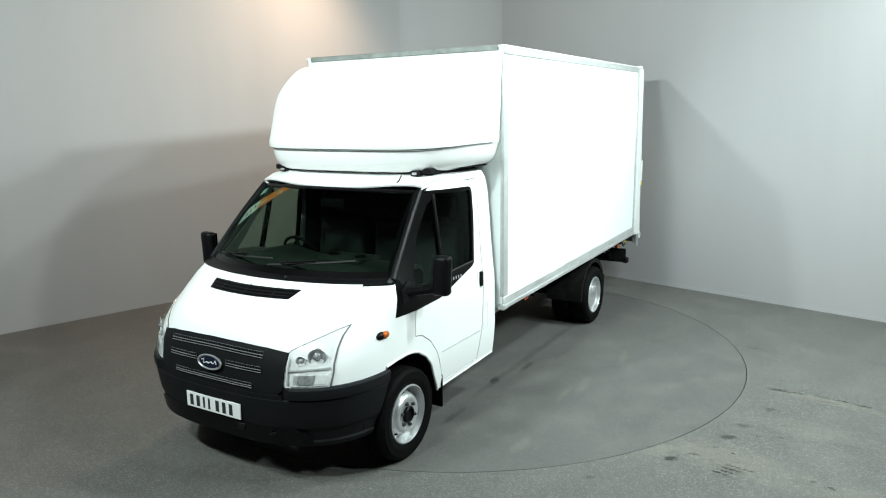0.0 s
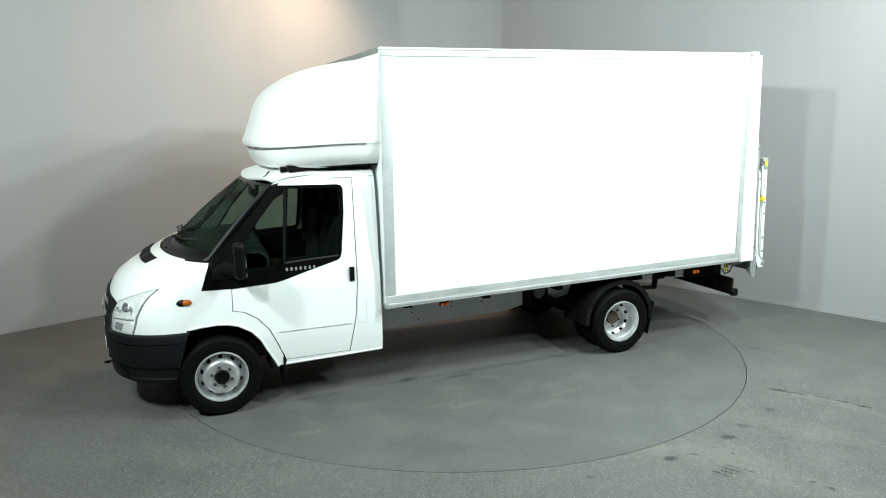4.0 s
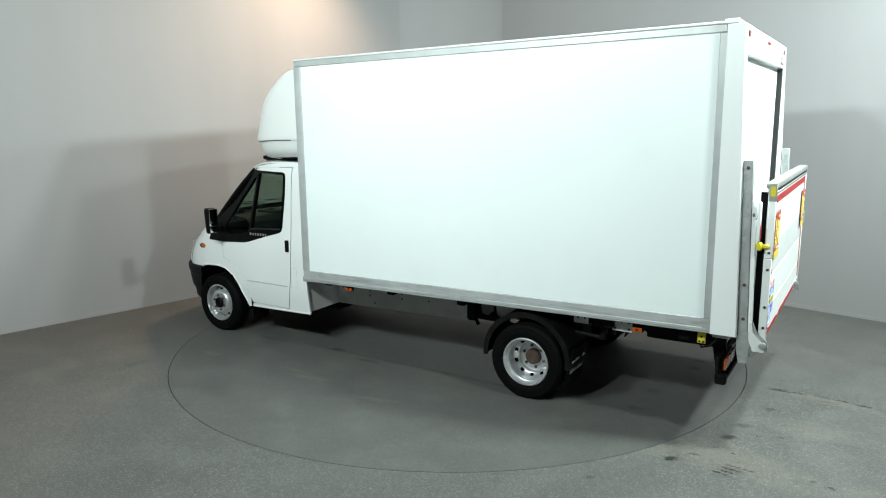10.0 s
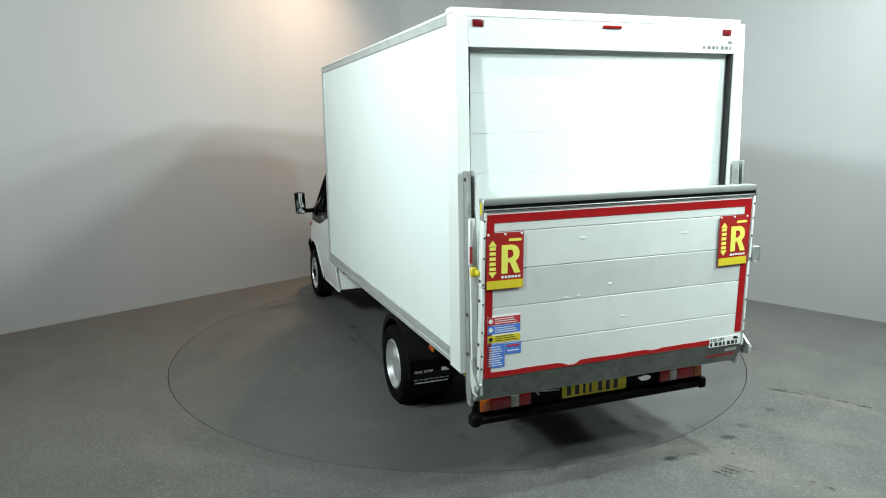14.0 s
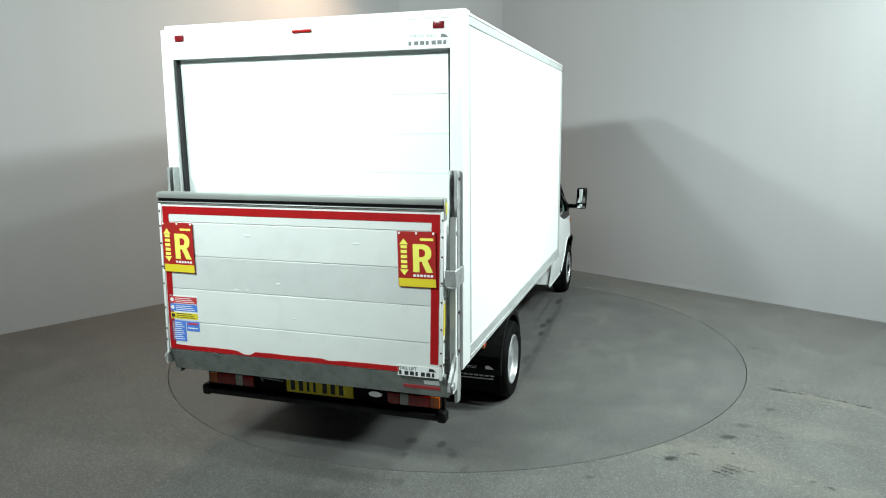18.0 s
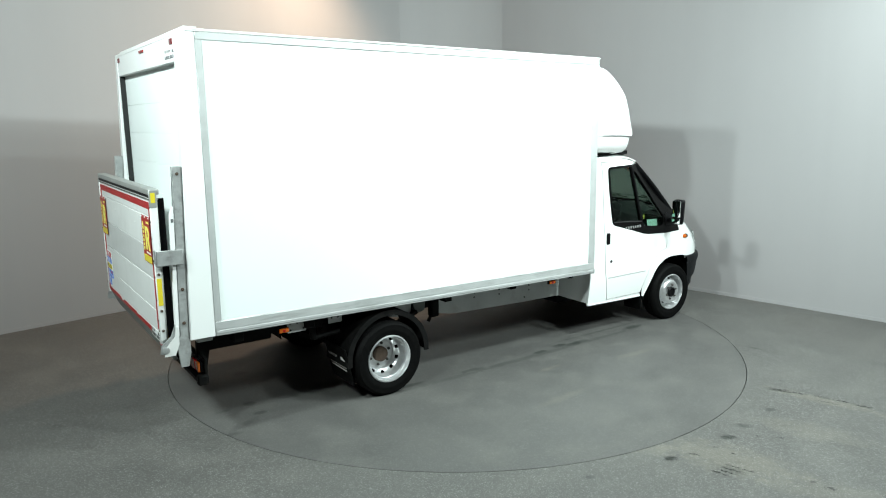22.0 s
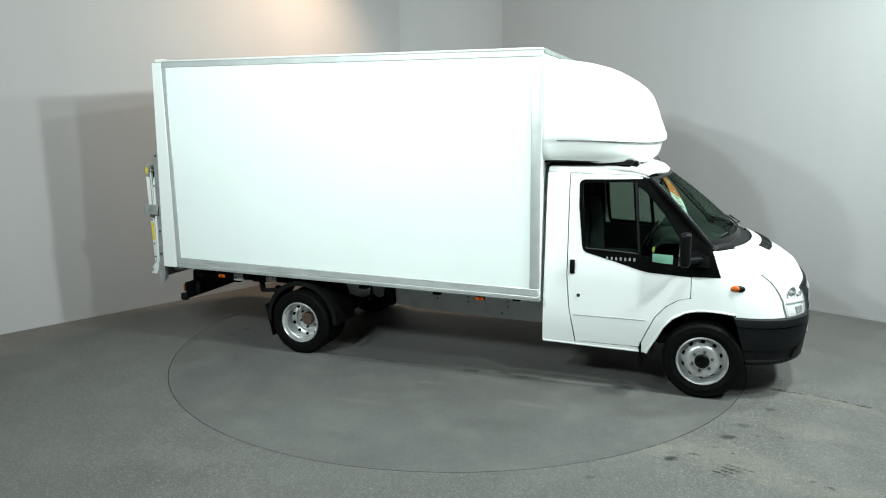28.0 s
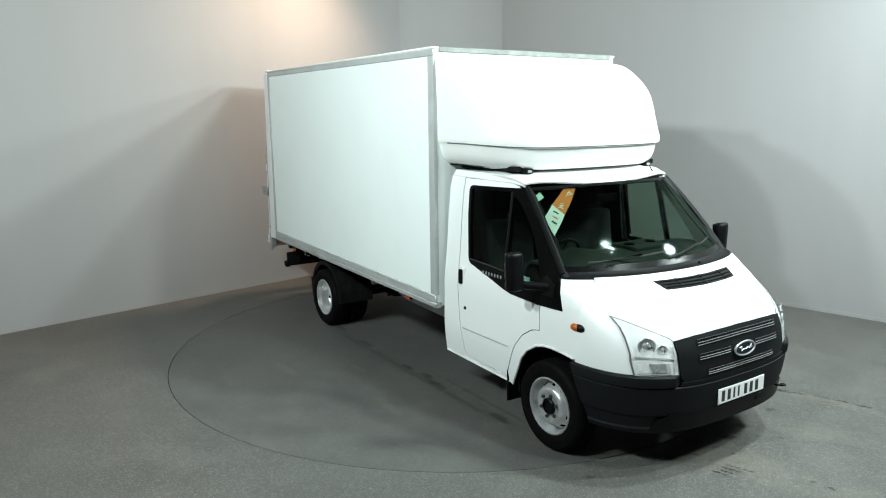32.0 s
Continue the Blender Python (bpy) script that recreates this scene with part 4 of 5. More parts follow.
    ind = part("side_repeater", moved(base, Matrix.Translation((4.212, s * (y - 0.012), 0.960)) @ Matrix.Diagonal((0.050, 0.026, 0.029, 1))), BLACK, van, "amber side repeater lamp")
    part("amber_lens", moved(rep, Matrix.Translation((4.182, s * (y - 0.002), 0.962)) @ Matrix.Diagonal((0.042, 0.027, 0.027, 1))), AMBER, ind)

    # door mirror on its arm
    mir = part("door_mirror", joined(tube([(3.90, s * 0.955, 1.19), (3.86, s * 1.01, 1.195), (3.80, s * 1.08, 1.20), (3.77, s * 1.12, 1.21)], 0.030, 10),
                                     sheet([(3.80, 1.13), (3.98, 1.13), (3.97, 1.22), (3.86, 1.27), (3.80, 1.24)], [], lambda x, z: (x, s * (side_y(x, z) + 0.012), z), 0.02)), BLACK, van, "black door mirror on a short arm")

    def mirror_form(x, y, z, s=s):
        k = (z - 1.315) / 0.16
        return (x + 0.03 * (abs(y - s * 1.17) / 0.08) ** 2 * (-1 if x > 3.77 else 0.0), y + s * 0.008 * k, z)

    part("mirror_housing", cuboid(3.735, 3.825, s * 1.106, s * 1.243, 1.166, 1.452, 0.035, 3, fn=mirror_form), BLACK, mir)
    part("mirror_glass", cuboid(3.728, 3.736, s * 1.115, s * 1.228, 1.255, 1.44, 0.012, 2), MIRROR, mir)
    part("wide_angle_glass", cuboid(3.728, 3.736, s * 1.118, s * 1.225, 1.183, 1.240, 0.012, 2), MIRROR, mir)

# bonnet vent
vent_z = [1.200, 1.212, 1.224, 1.237, 1.248]


def on_bonnet(y, z, up):
    x = front_x(y, z)
    return (x + 0.25 * up, y, z + up)


vent = part("bonnet_vent", thickened(grid([-1 + i / 12 for i in range(25)], vent_z, lambda u, z: on_bonnet(u * (0.378 + (z - 1.20) * 0.75), z, 0.004)), 0.006), BLACK, van, "black slatted bonnet air vent")
for z in (1.209, 1.223, 1.238):
    part("vent_slat", tube([on_bonnet((-1 + i / 10) * (0.355 + (z - 1.20) * 0.75), z, 0.010) for i in range(21)], 0.0045, 6), PLASTIC, vent)
for y in (-0.24, 0.0, 0.24):
    part("vent_rib", tube([on_bonnet(y, z, 0.009) for z in vent_z], 0.004, 6), PLASTIC, vent)

# wipers
for (u0, u1, v0, v1, up) in ((-0.80, -0.04, 0.075, 0.125, -0.30), (-0.05, 0.70, 0.06, 0.155, 0.28)):
    pts = [tuple(Vector(screen(u0 + (u1 - u0) * k, v0 + (v1 - v0) * k)) + Vector((0.011, 0, 0.014))) for k in (0, 0.2, 0.4, 0.6, 0.8, 1)]
    wip = part("wiper", tube([(4.16 - 0.20 * abs(up), up + 0.02, 1.305), tuple(Vector(pts[1]) + Vector((0.03, 0, 0.02))), tuple(Vector(pts[3]) + Vector((0.008, 0, 0.018)))], 0.009, 6), BLACK, van, "black windscreen wiper")
    part("wiper_blade", tube(pts, 0.008, 6), SEAL, wip)
part("washer_jet", tube([(4.30, 0.2, 1.292), (4.29, 0.2, 1.305)], 0.012, 6), BLACK, van)

# roof bar clamps, aerial and the dark gap bar under the fairing
for s in (1, -1):
    cl = part("roof_clamp", cuboid(3.275, 3.34, s * 0.64, s * 0.72, 1.955, 2.0, 0.010, 2), BLACK, van, "black fairing clamp on the cab roof")
    part("clamp_bolt", cuboid(3.34, 3.352, s * 0.66, s * 0.70, 1.965, 1.985, 0.003), GALV, cl)
part("fairing_bar", tube([(3.235, -0.78, 1.998), (3.235, 0.78, 1.998)], 0.014, 8), BLACK, van)
# dark block filling the gap between cab roof and fairing
part("gap_filler", cuboid(2.57, 3.30, -0.80, 0.80, 1.972, 2.014, 0.005), CHASSIS, van)
aerial = part("aerial", tube([(3.462, 0.605, 1.905), (3.45, 0.61, 1.93), (3.42, 0.612, 1.966)], 0.005, 6), BLACK, van, "short black roof aerial")
part("aerial_base", tube([(3.485, 0.60, 1.893), (3.455, 0.607, 1.918)], 0.012, 8), BLACK, aerial)

# door furniture
doors = [o for o in van.children if o.name.startswith("door") and o.type == "MESH" and o.name.split(".")[0] == "door"]
for s, door in zip((1, -1), doors):
    y = side_y(2.83, 1.07)
    part("handle_recess", cuboid(2.795, 2.875, s * (y - 0.01), s * (y + 0.0015), 1.0, 1.15, 0.001), WHITE, door)
    part("door_handle", cuboid(2.80, 2.845, s * (y - 0.004), s * (y + 0.020), 1.012, 1.138, 0.010, 2), BLACK, door, "black upright door handle")
    for i in range(7):
        w = 0.034
        x0 = 3.385 - i * 0.0385
        z0 = 1.150
        if s < 0:
            x0 = 3.365 - i * 0.0385
        yy = side_y(x0, 1.165)
        part("letter_bar", cuboid(x0 - 0.017, x0, s * (yy - 0.004), s * (yy + 0.0055), z0, z0 + 0.027, 0.001), SILVER_INK, door)
    if s < 0:
        part("door_lock", moved(lathe([(0.001, 0.006), (0.014, 0.006), (0.016, 0.0)], 0, 0, 1, 16), Matrix.Translation((2.882, s * (side_y(2.88, 0.814) + 0.0), 0.814)) @ pose(0, 0, 0, 0, 0, 180)), INK, door)
# fuel flap on the left corner panel
part("fuel_flap", sheet([(2.785, 0.842), (2.785, 0.628), (2.70, 0.628), (2.70, 0.842)], [[(2.7828, 0.8398), (2.7828, 0.6302), (2.7022, 0.6302), (2.7022, 0.8398)]], lambda x, z: (x, side_y(x, z) + 0.0012, z), 0.002), LAMP_GREY, van)

# stickers on the glass
def glued(pts, off, mat, label=""):
    return part("windscreen_sticker", sheet(pts, [], lambda u, v: tuple(Vector(screen(u, v)) + Vector((0.6, 0, 0.8)) * off), 0.0015, 0.05), mat, windscreen, label)


O1, O2, O3, O4, W1, W2 = (-0.625, 0.975), (-0.50, 0.965), (-0.83, 0.775), (-0.77, 0.64), (-0.95, 0.615), (-0.935, 0.40)
orange = glued([O1, O2, O4, O3], -0.010, ORANGE, "orange warranty sticker on the windscreen")
white = glued([O3, O4, W2, W1], -0.010, LABEL_WHITE, "white sticker with dark bars")
pa, pb = Vector(screen(-0.79, 0.70)), Vector(screen(-0.565, 0.955))
along = (pb - pa).normalized()
nrm = Vector((0.62, -0.12, 0.77)).normalized()
nrm = (nrm - along * nrm.dot(along)).normalized()
up = nrm.cross(along)
frame_m = Matrix((along, up, nrm)).transposed().to_4x4()
frame_m.translation = pa - nrm * 0.0065 - up * 0.02 + along * 0.012
part("sticker_text", lettering("Warranty", 0.058, frame_m), LABEL_WHITE, windscreen)
for k in range(3):
    a0, a1 = (-0.855 - 0.028 * k, 0.685 - 0.06 * k), (-0.825 - 0.028 * k, 0.645 - 0.06 * k)
    glued([(a0[0] + 0.012, a0[1] + 0.012), (a1[0] + 0.012, a1[1] + 0.012), a1, a0], -0.008, INK if k != 1 else ORANGE)
glued([(-0.95, 0.895), (-0.88, 0.945), (-0.865, 0.875), (-0.945, 0.82)], -0.010, MINT)
right_door = doors[1]
part("price_card", sheet([(3.505, 1.222), (3.675, 1.215), (3.675, 1.14), (3.505, 1.147)], [], lambda x, z: (x, -(side_y(x, z) - 0.016), z), 0.0015), MINT, right_door, "pale mint card in the window")
part("key_tag", cuboid(3.498, 3.518, -0.90, -0.895, 1.228, 1.272, 0.002), PALE_YELLOW, right_door)

# ---- cab interior ----
def dash_fn(u, k):
    prof = [(3.98, 1.255), (3.85, 1.305), (3.70, 1.325), (3.56, 1.315), (3.50, 1.26), (3.50, 1.10), (3.62, 0.95), (3.70, 0.75)]
    x, z = prof[k]
    x -= 0.10 * (1 - abs(u) ** 2) * (0 if k < 2 else 0.35)
    if k < 2:
        x += 0.18 * (1 - abs(u) ** 2)
    return (x, 0.86 * u, z + (0.05 * math.exp(-((u + 0.48) / 0.2) ** 2) if 1 <= k <= 4 else 0))


dash = part("dashboard", thickened(grid([-1 + i / 14 for i in range(29)], list(range(8)), dash_fn), 0.02), DASH, van, "dark grey dashboard with raised binnacle")
part("dash_tray", cuboid(3.52, 3.80, 0.06, 0.46, 1.315, 1.352, 0.014, 2), DASH, dash)
for y in (0.12, 0.38):
    part("cup_holder", moved(lathe([(0.046, 0), (0.046, 0.012), (0.036, 0.012), (0.034, 0.002), (0.001, 0.002)], 0, 0, 1, 18), pose(3.66, y, 1.350, 90, 0, 0)), BLACK, dash)
wheel_m = pose(3.42, -0.42, 1.255, 0, -62, 0)
ringp = [(0.19 * math.cos(2 * math.pi * i / 32), 0.19 * math.sin(2 * math.pi * i / 32), 0) for i in range(33)]
steer = part("steering_wheel", moved(tube(ringp, 0.014, 8), wheel_m), BLACK, van, "black three-spoke steering wheel")
part("steering_hub", moved(cuboid(-0.05, 0.05, -0.065, 0.065, -0.03, 0.02, 0.02, 2), wheel_m), DASH, steer)
for a in (90, 210, 330):
    part("steering_spoke", moved(tube([(0, 0, 0), (0.185 * math.cos(radians(a - 90)), 0.185 * math.sin(radians(a - 90)), 0)], 0.013, 6), wheel_m), DASH, steer)
part("steering_column", tube([(3.48, -0.42, 1.225), (3.66, -0.42, 1.10)], 0.04, 10), DASH, steer)
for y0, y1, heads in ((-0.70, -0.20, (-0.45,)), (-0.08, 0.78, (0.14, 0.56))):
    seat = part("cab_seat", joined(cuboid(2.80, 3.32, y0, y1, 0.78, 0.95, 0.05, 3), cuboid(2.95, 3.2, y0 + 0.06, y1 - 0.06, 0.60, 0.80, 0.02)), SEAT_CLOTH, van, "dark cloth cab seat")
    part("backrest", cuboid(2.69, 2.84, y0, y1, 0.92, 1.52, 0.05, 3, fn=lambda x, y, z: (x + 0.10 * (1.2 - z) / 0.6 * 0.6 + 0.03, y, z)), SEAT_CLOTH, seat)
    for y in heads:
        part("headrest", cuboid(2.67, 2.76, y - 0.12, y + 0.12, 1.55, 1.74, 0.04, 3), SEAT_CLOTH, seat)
        part("headrest_post", joined(tube([(2.715, y - 0.05, 1.48), (2.715, y - 0.05, 1.58)], 0.007, 6), tube([(2.715, y + 0.05, 1.48), (2.715, y + 0.05, 1.58)], 0.007, 6)), CHROME, seat)
part("rear_view_mirror", joined(cuboid(3.49, 3.52, -0.12, 0.12, 1.70, 1.77, 0.012, 2), tube([(3.51, 0, 1.77), (3.55, 0, 1.83)], 0.008, 6)), BLACK, van)
for s in (1, -1):
    part("sun_visor", cuboid(3.36, 3.46, s * 0.16, s * 0.68, 1.825, 1.85, 0.01), TRIM_GREY, van)


# ---- wheels ----
HUB_Z = 0.309


def tyre(cx, cy, s):
    prof = [(0.214, -0.084), (0.250, -0.097), (0.298, -0.098), (0.322, -0.088), (0.333, -0.070), (0.334, -0.042), (0.326, -0.040), (0.326, -0.034), (0.335, -0.032), (0.335, -0.004), (0.327, -0.003), (0.327, 0.003), (0.335, 0.004),
            (0.335, 0.032), (0.326, 0.034), (0.326, 0.040), (0.334, 0.042), (0.333, 0.070), (0.322, 0.088), (0.310, 0.0955), (0.308, 0.0985), (0.298, 0.0985), (0.270, 0.0985), (0.266, 0.0995), (0.250, 0.097), (0.214, 0.084)]
    return lathe(prof, cx, HUB_Z, s, 56, None, s * cy)


def add_wheel(name, cx, cy, s, rear, label):
    w = part(name, tyre(cx, cy, s), RUBBER, van, label, 50)
    if rear:
        prof = [(0.217, 0.080), (0.213, 0.091), (0.205, 0.094), (0.201, 0.086), (0.199, 0.060), (0.195, 0.052), (0.183, 0.050), (0.179, 0.046), (0.177, -0.012), (0.175, -0.032), (0.170, -0.044), (0.148, -0.062), (0.136, -0.070), (0.128, -0.092), (0.112, -0.099), (0.085, -0.099), (0.070, -0.099)]
        hole, hub = 10, [(0.070, -0.101), (0.068, -0.062), (0.060, -0.052), (0.030, -0.048), (0.001, -0.048)]
        nut_r, nut_y = 0.099, -0.099
    else:
        prof = [(0.217, 0.080), (0.213, 0.091), (0.205, 0.094), (0.200, 0.086), (0.196, 0.056), (0.191, 0.016), (0.185, 0.006), (0.178, 0.008), (0.172, 0.016), (0.152, 0.050), (0.142, 0.072), (0.130, 0.084), (0.114, 0.090), (0.100, 0.086), (0.086, 0.080), (0.060, 0.080)]
        hole, hub = 8, [(0.062, 0.078), (0.060, 0.098), (0.054, 0.104), (0.046, 0.104), (0.042, 0.090), (0.001, 0.086)]
        nut_r, nut_y = 0.084, 0.080
    rim = part("rim", lathe(prof, cx, HUB_Z, s, 60, lambda i, j: j == hole and i % 6 in (2, 3), s * cy), SILVER, w, "silver steel rim with vent holes")
    part("hub", lathe(hub, cx, HUB_Z, s, 24, None, s * cy), HUB if rear else BLACK, w, "rusty hub centre" if rear else "black hub centre")
    for k in range(6):
        a = 2 * math.pi * (k + 0.3) / 6
        nx, nz = cx + nut_r * math.cos(a), HUB_Z + nut_r * math.sin(a)
        part("wheel_nut", lathe([(0.013, 0.0), (0.013, 0.014), (0.009, 0.022), (0.001, 0.022)], nx, nz, s, 6, None, s * (cy + nut_y)), WHEEL_NUT, w)
    part("brake_drum", lathe([(0.205, -0.07), (0.190, -0.035), (0.001, -0.035)] if not rear else [(0.185, -0.135), (0.165, -0.115), (0.001, -0.115)], cx, HUB_Z, s, 28, None, s * cy), CHASSIS, w)
    return w


for s in (1, -1):
    add_wheel("front_wheel", 3.954, 0.900, s, False, "front wheel with black tyre and silver rim")
    add_wheel("rear_wheel", 0.0, 0.945, s, True, "outer rear wheel with black tyre and concave rim")
    part("inner_rear_wheel", tyre(0.0, 0.705, s), RUBBER, van, "inner twin rear tyre", 50)
    # front arch liner and flap
    arc = [radians(4 + 186 * i / 24) for i in range(25)]
    part("arch_liner", thickened(grid(arc, [0.52, 0.70, 0.92], lambda a, y: (3.954 + 0.425 * math.cos(a), s * y, 0.334 + 0.405 * math.sin(a))), 0.01), CHASSIS, van)
    part("front_mudflap", cuboid(3.425, 3.445, s * 0.72, s * 0.965, 0.165, 0.46, 0.006), RUBBER, van, "black rubber mudflap behind the front wheel")
    # rear mudguard
    arc = [radians(-4 + 190 * i / 28) for i in range(29)]
    part("rear_mudguard", joined(thickened(grid(arc, [0.60, 0.85, 1.015], lambda a, y: (0.01 + 0.402 * math.cos(a), s * y, 0.335 + 0.398 * math.sin(a))), 0.012),
                                 thickened(grid(arc, [0, 1], lambda a, k: (0.01 + (0.402 - 0.035 * k) * math.cos(a), s * 1.015, 0.335 + (0.398 - 0.035 * k) * math.sin(a))), 0.008)), CHASSIS, van, "black plastic rear mudguard")
    swing = lambda x, y, z: (x + 0.22 * (0.47 - z), y, z)
    flap = part("rear_mudflap", cuboid(-0.430, -0.417, s * 0.62, s * 1.015, 0.13, 0.47, 0.005, fn=swing), RUBBER, van, "black rear mudflap with white printing")
    yl = 0.975 if s > 0 else -0.65
    part("flap_text", mapped(lettering("ONE STOP", 0.034, Matrix(((0, 0, -1, -0.4315), (-1, 0, 0, yl), (0, 1, 0, 0.345), (0, 0, 0, 1)))), swing), LABEL_WHITE, flap)
    part("flap_mark", mapped(extruded([(0, 0), (0.075, 0), (0.03, 0.035), (0.0, 0.03)], lambda u, v, w: (-0.4305 - w, yl - 0.235 - u, 0.345 + v), 0.001), swing), LABEL_WHITE, flap)
    for i in range(7):
        part("flap_bar", cuboid(-0.4315, -0.4302, yl - i * 0.0455 - 0.034, yl - i * 0.0455, 0.275, 0.325, 0, fn=swing), LABEL_WHITE, flap)
    part("flap_line", cuboid(-0.4315, -0.4302, yl - 0.30, yl - 0.01, 0.248, 0.259, 0, fn=swing), LABEL_WHITE, flap)

    # skirts, brackets and side markers under the box
    skirt = part("chassis_side_rail", sheet([(2.56, 0.383), (2.03, 0.390), (1.10, 0.418), (1.012, 0.429), (0.869, 0.459), (0.869, 0.72), (2.56, 0.70)], [], lambda x, z: (x, s * 0.498, z), 0.006), ALU_LIGHT, van, "pale painted chassis side rail with bolt heads")
    for x, z in [(2.104, 0.57), (2.104, 0.517), (2.04, 0.443), (1.682, 0.585), (1.682, 0.533), (1.345, 0.596), (1.345, 0.549), (1.608, 0.607), (1.008, 0.622), (2.473, 0.564)]:
        part("rail_bolt", lathe([(0.009, 0.0), (0.009, 0.006), (0.001, 0.007)], x, z, s, 8, None, s * 0.498), INK, skirt)
    part("rear_rail_plate", sheet([(0.556, 0.465), (0.314, 0.516), (0.27, 0.659), (0.57, 0.659)], [], lambda x, z: (x, s * 0.498, z), 0.006), ALU_LIGHT, van, "small pale chassis plate")
    part("chassis_bracket", joined(cuboid(0.775, 0.862, s * 0.47, s * 0.56, 0.44, 0.74, 0.012), tube([(0.76, s * 0.55, 0.46), (0.73, s * 0.55, 0.41)], 0.018, 8)), CHASSIS, van)
    part("rail_gusset", sheet([(0.75, 0.70), (0.72, 0.52), (0.66, 0.50), (0.60, 0.54), (0.58, 0.70)], [], lambda x, z: (x, s * 0.50, z), 0.02), SLAB_GREY, van)
    plate_b = part("marker_bracket", cuboid(-0.885, -0.72, s * 0.90, s * 0.91, 0.675, 0.785, 0.004), ALU_LIGHT, van, "pale drilled bracket plate under the box")
    for x, z in ((-0.86, 0.755), (-0.80, 0.755), (-0.745, 0.755), (-0.86, 0.70), (-0.745, 0.70)):
        part("bracket_bolt", lathe([(0.009, 0.0), (0.009, 0.005), (0.001, 0.006)], x, z, s, 8, None, s * 0.91), INK, plate_b)
    plate_a = part("guard_bracket", cuboid(-0.50, -0.37, s * 0.86, s * 0.87, 0.68, 0.775, 0.004), ALU_LIGHT, van, "pale drilled bracket plate by the mudguard")
    for x in (-0.47, -0.41):
        part("bracket_bolt", lathe([(0.009, 0.0), (0.009, 0.005), (0.001, 0.006)], x, 0.73, s, 8, None, s * 0.87), INK, plate_a)
    part("spring_hanger", joined(cuboid(-0.70, -0.53, s * 0.70, s * 0.84, 0.655, 0.775, 0.015, 2), tube([(-0.615, s * 0.78, 0.66), (-0.60, s * 0.78, 0.545)], 0.03, 10), tube([(-0.61, s * 0.78, 0.555), (-0.36, s * 0.78, 0.575)], 0.022, 8)), CHASSIS, van, "black spring hanger and link")
    for x, z in ((1.965, 0.718), (-0.956, 0.742)):
        mk = part("side_marker", cuboid(x - 0.045, x + 0.045, s * 0.985, s * 1.01, z - 0.020, z + 0.020, 0.004), BLACK, van, "amber side marker lamp under the box")
        part("marker_lens", cuboid(x - 0.040, x + 0.040, s * 1.006, s * 1.024, z - 0.017, z + 0.017, 0.006, 2), AMBER, mk)
        part("marker_bulb", lathe([(0.012, 0), (0.012, 0.004), (0.001, 0.006)], x, z, s, 10, None, s * 1.023), RED_LENS, mk)
    # frame rail, spring, rear step of the underframe
    part("frame_rail", cuboid(-1.45, 3.45, s * 0.36, s * 0.44, 0.56, 0.72, 0.006), CHASSIS, van, "black chassis rail")
    part("leaf_spring", thickened(grid([-1 + i / 8 for i in range(17)], [0, 1], lambda u, k: (0.62 * u, s * (0.47 + 0.07 * k), 0.36 + 0.15 * u * u)), 0.035), CHASSIS, van)
    part("subframe_edge", cuboid(-1.48, 2.50, s * 0.80, s * 0.95, 0.73, 0.77, 0.006, fn=lambda x, y, z: (x, y, z + (2.545 - x) * 0.0165)), CHASSIS, van)
    part("lift_mount", cuboid(-1.50, -0.95, s * 0.62, s * 0.72, 0.60, 0.76, 0.01), CHASSIS, van)
    part("underrun_arm", sheet([(-0.90, 0.735), (-1.50, 0.735), (-1.57, 0.71), (-1.58, 0.44), (-1.54, 0.42), (-1.50, 0.46), (-1.47, 0.63), (-0.95, 0.65)], [], lambda x, z: (x, s * 0.74, z), 0.03), CHASSIS, van)

part("rear_axle", joined(tube([(0, -0.75, HUB_Z), (0, 0.75, HUB_Z)], 0.06, 12), cuboid(-0.17, 0.17, -0.17, 0.15, 0.20, 0.47, 0.07, 3)), CHASSIS, van, "black rear axle and differential")
part("prop_shaft", tube([(0.15, 0, 0.36), (2.2, 0, 0.48), (3.3, 0, 0.50)], 0.04, 10), CHASSIS, van)
part("fuel_tank", cuboid(1.75, 2.55, -0.32, 0.30, 0.33, 0.56, 0.05, 2), CHASSIS, van)
part("silencer", joined(tube([(0.7, 0.22, 0.45), (1.3, 0.22, 0.45)], 0.09, 14), tube([(-0.5, 0.25, 0.55), (0.0, 0.26, 0.62), (0.7, 0.22, 0.45)], 0.03, 8)), CHASSIS, van)
for x in (-1.3, -0.7, 0.7, 1.5, 2.3):
    part("cross_member", cuboid(x - 0.04, x + 0.04, -0.95, 0.95, 0.70, 0.775, 0.005), CHASSIS, van)
part("box_floor", cuboid(-1.50, 2.50, -1.0, 1.0, 0.762, 0.80, 0.004, fn=lambda x, y, z: (x, y, z + (2.545 - x) * 0.0165)), CHASSIS, van)
part("sump_guard", cuboid(2.6, 4.5, -0.45, 0.45, 0.26, 0.40, 0.04), CHASSIS, van)
part("front_axle", tube([(3.954, -0.8, 0.30), (3.954, 0.8, 0.30)], 0.045, 10), CHASSIS, van)
yb = part("yellow_bracket", cuboid(-1.462, -1.40, 0.955, 0.965, 0.695, 0.80, 0.006), YELLOW, van, "yellow bracket plate under the box")
for x, z in ((-1.445, 0.785), (-1.417, 0.785), (-1.445, 0.71), (-1.417, 0.71), (-1.431, 0.748)):
    part("bracket_bolt", lathe([(0.008, 0.0), (0.008, 0.005), (0.001, 0.006)], x, z, 1, 8, None, 0.965), INK, yb)
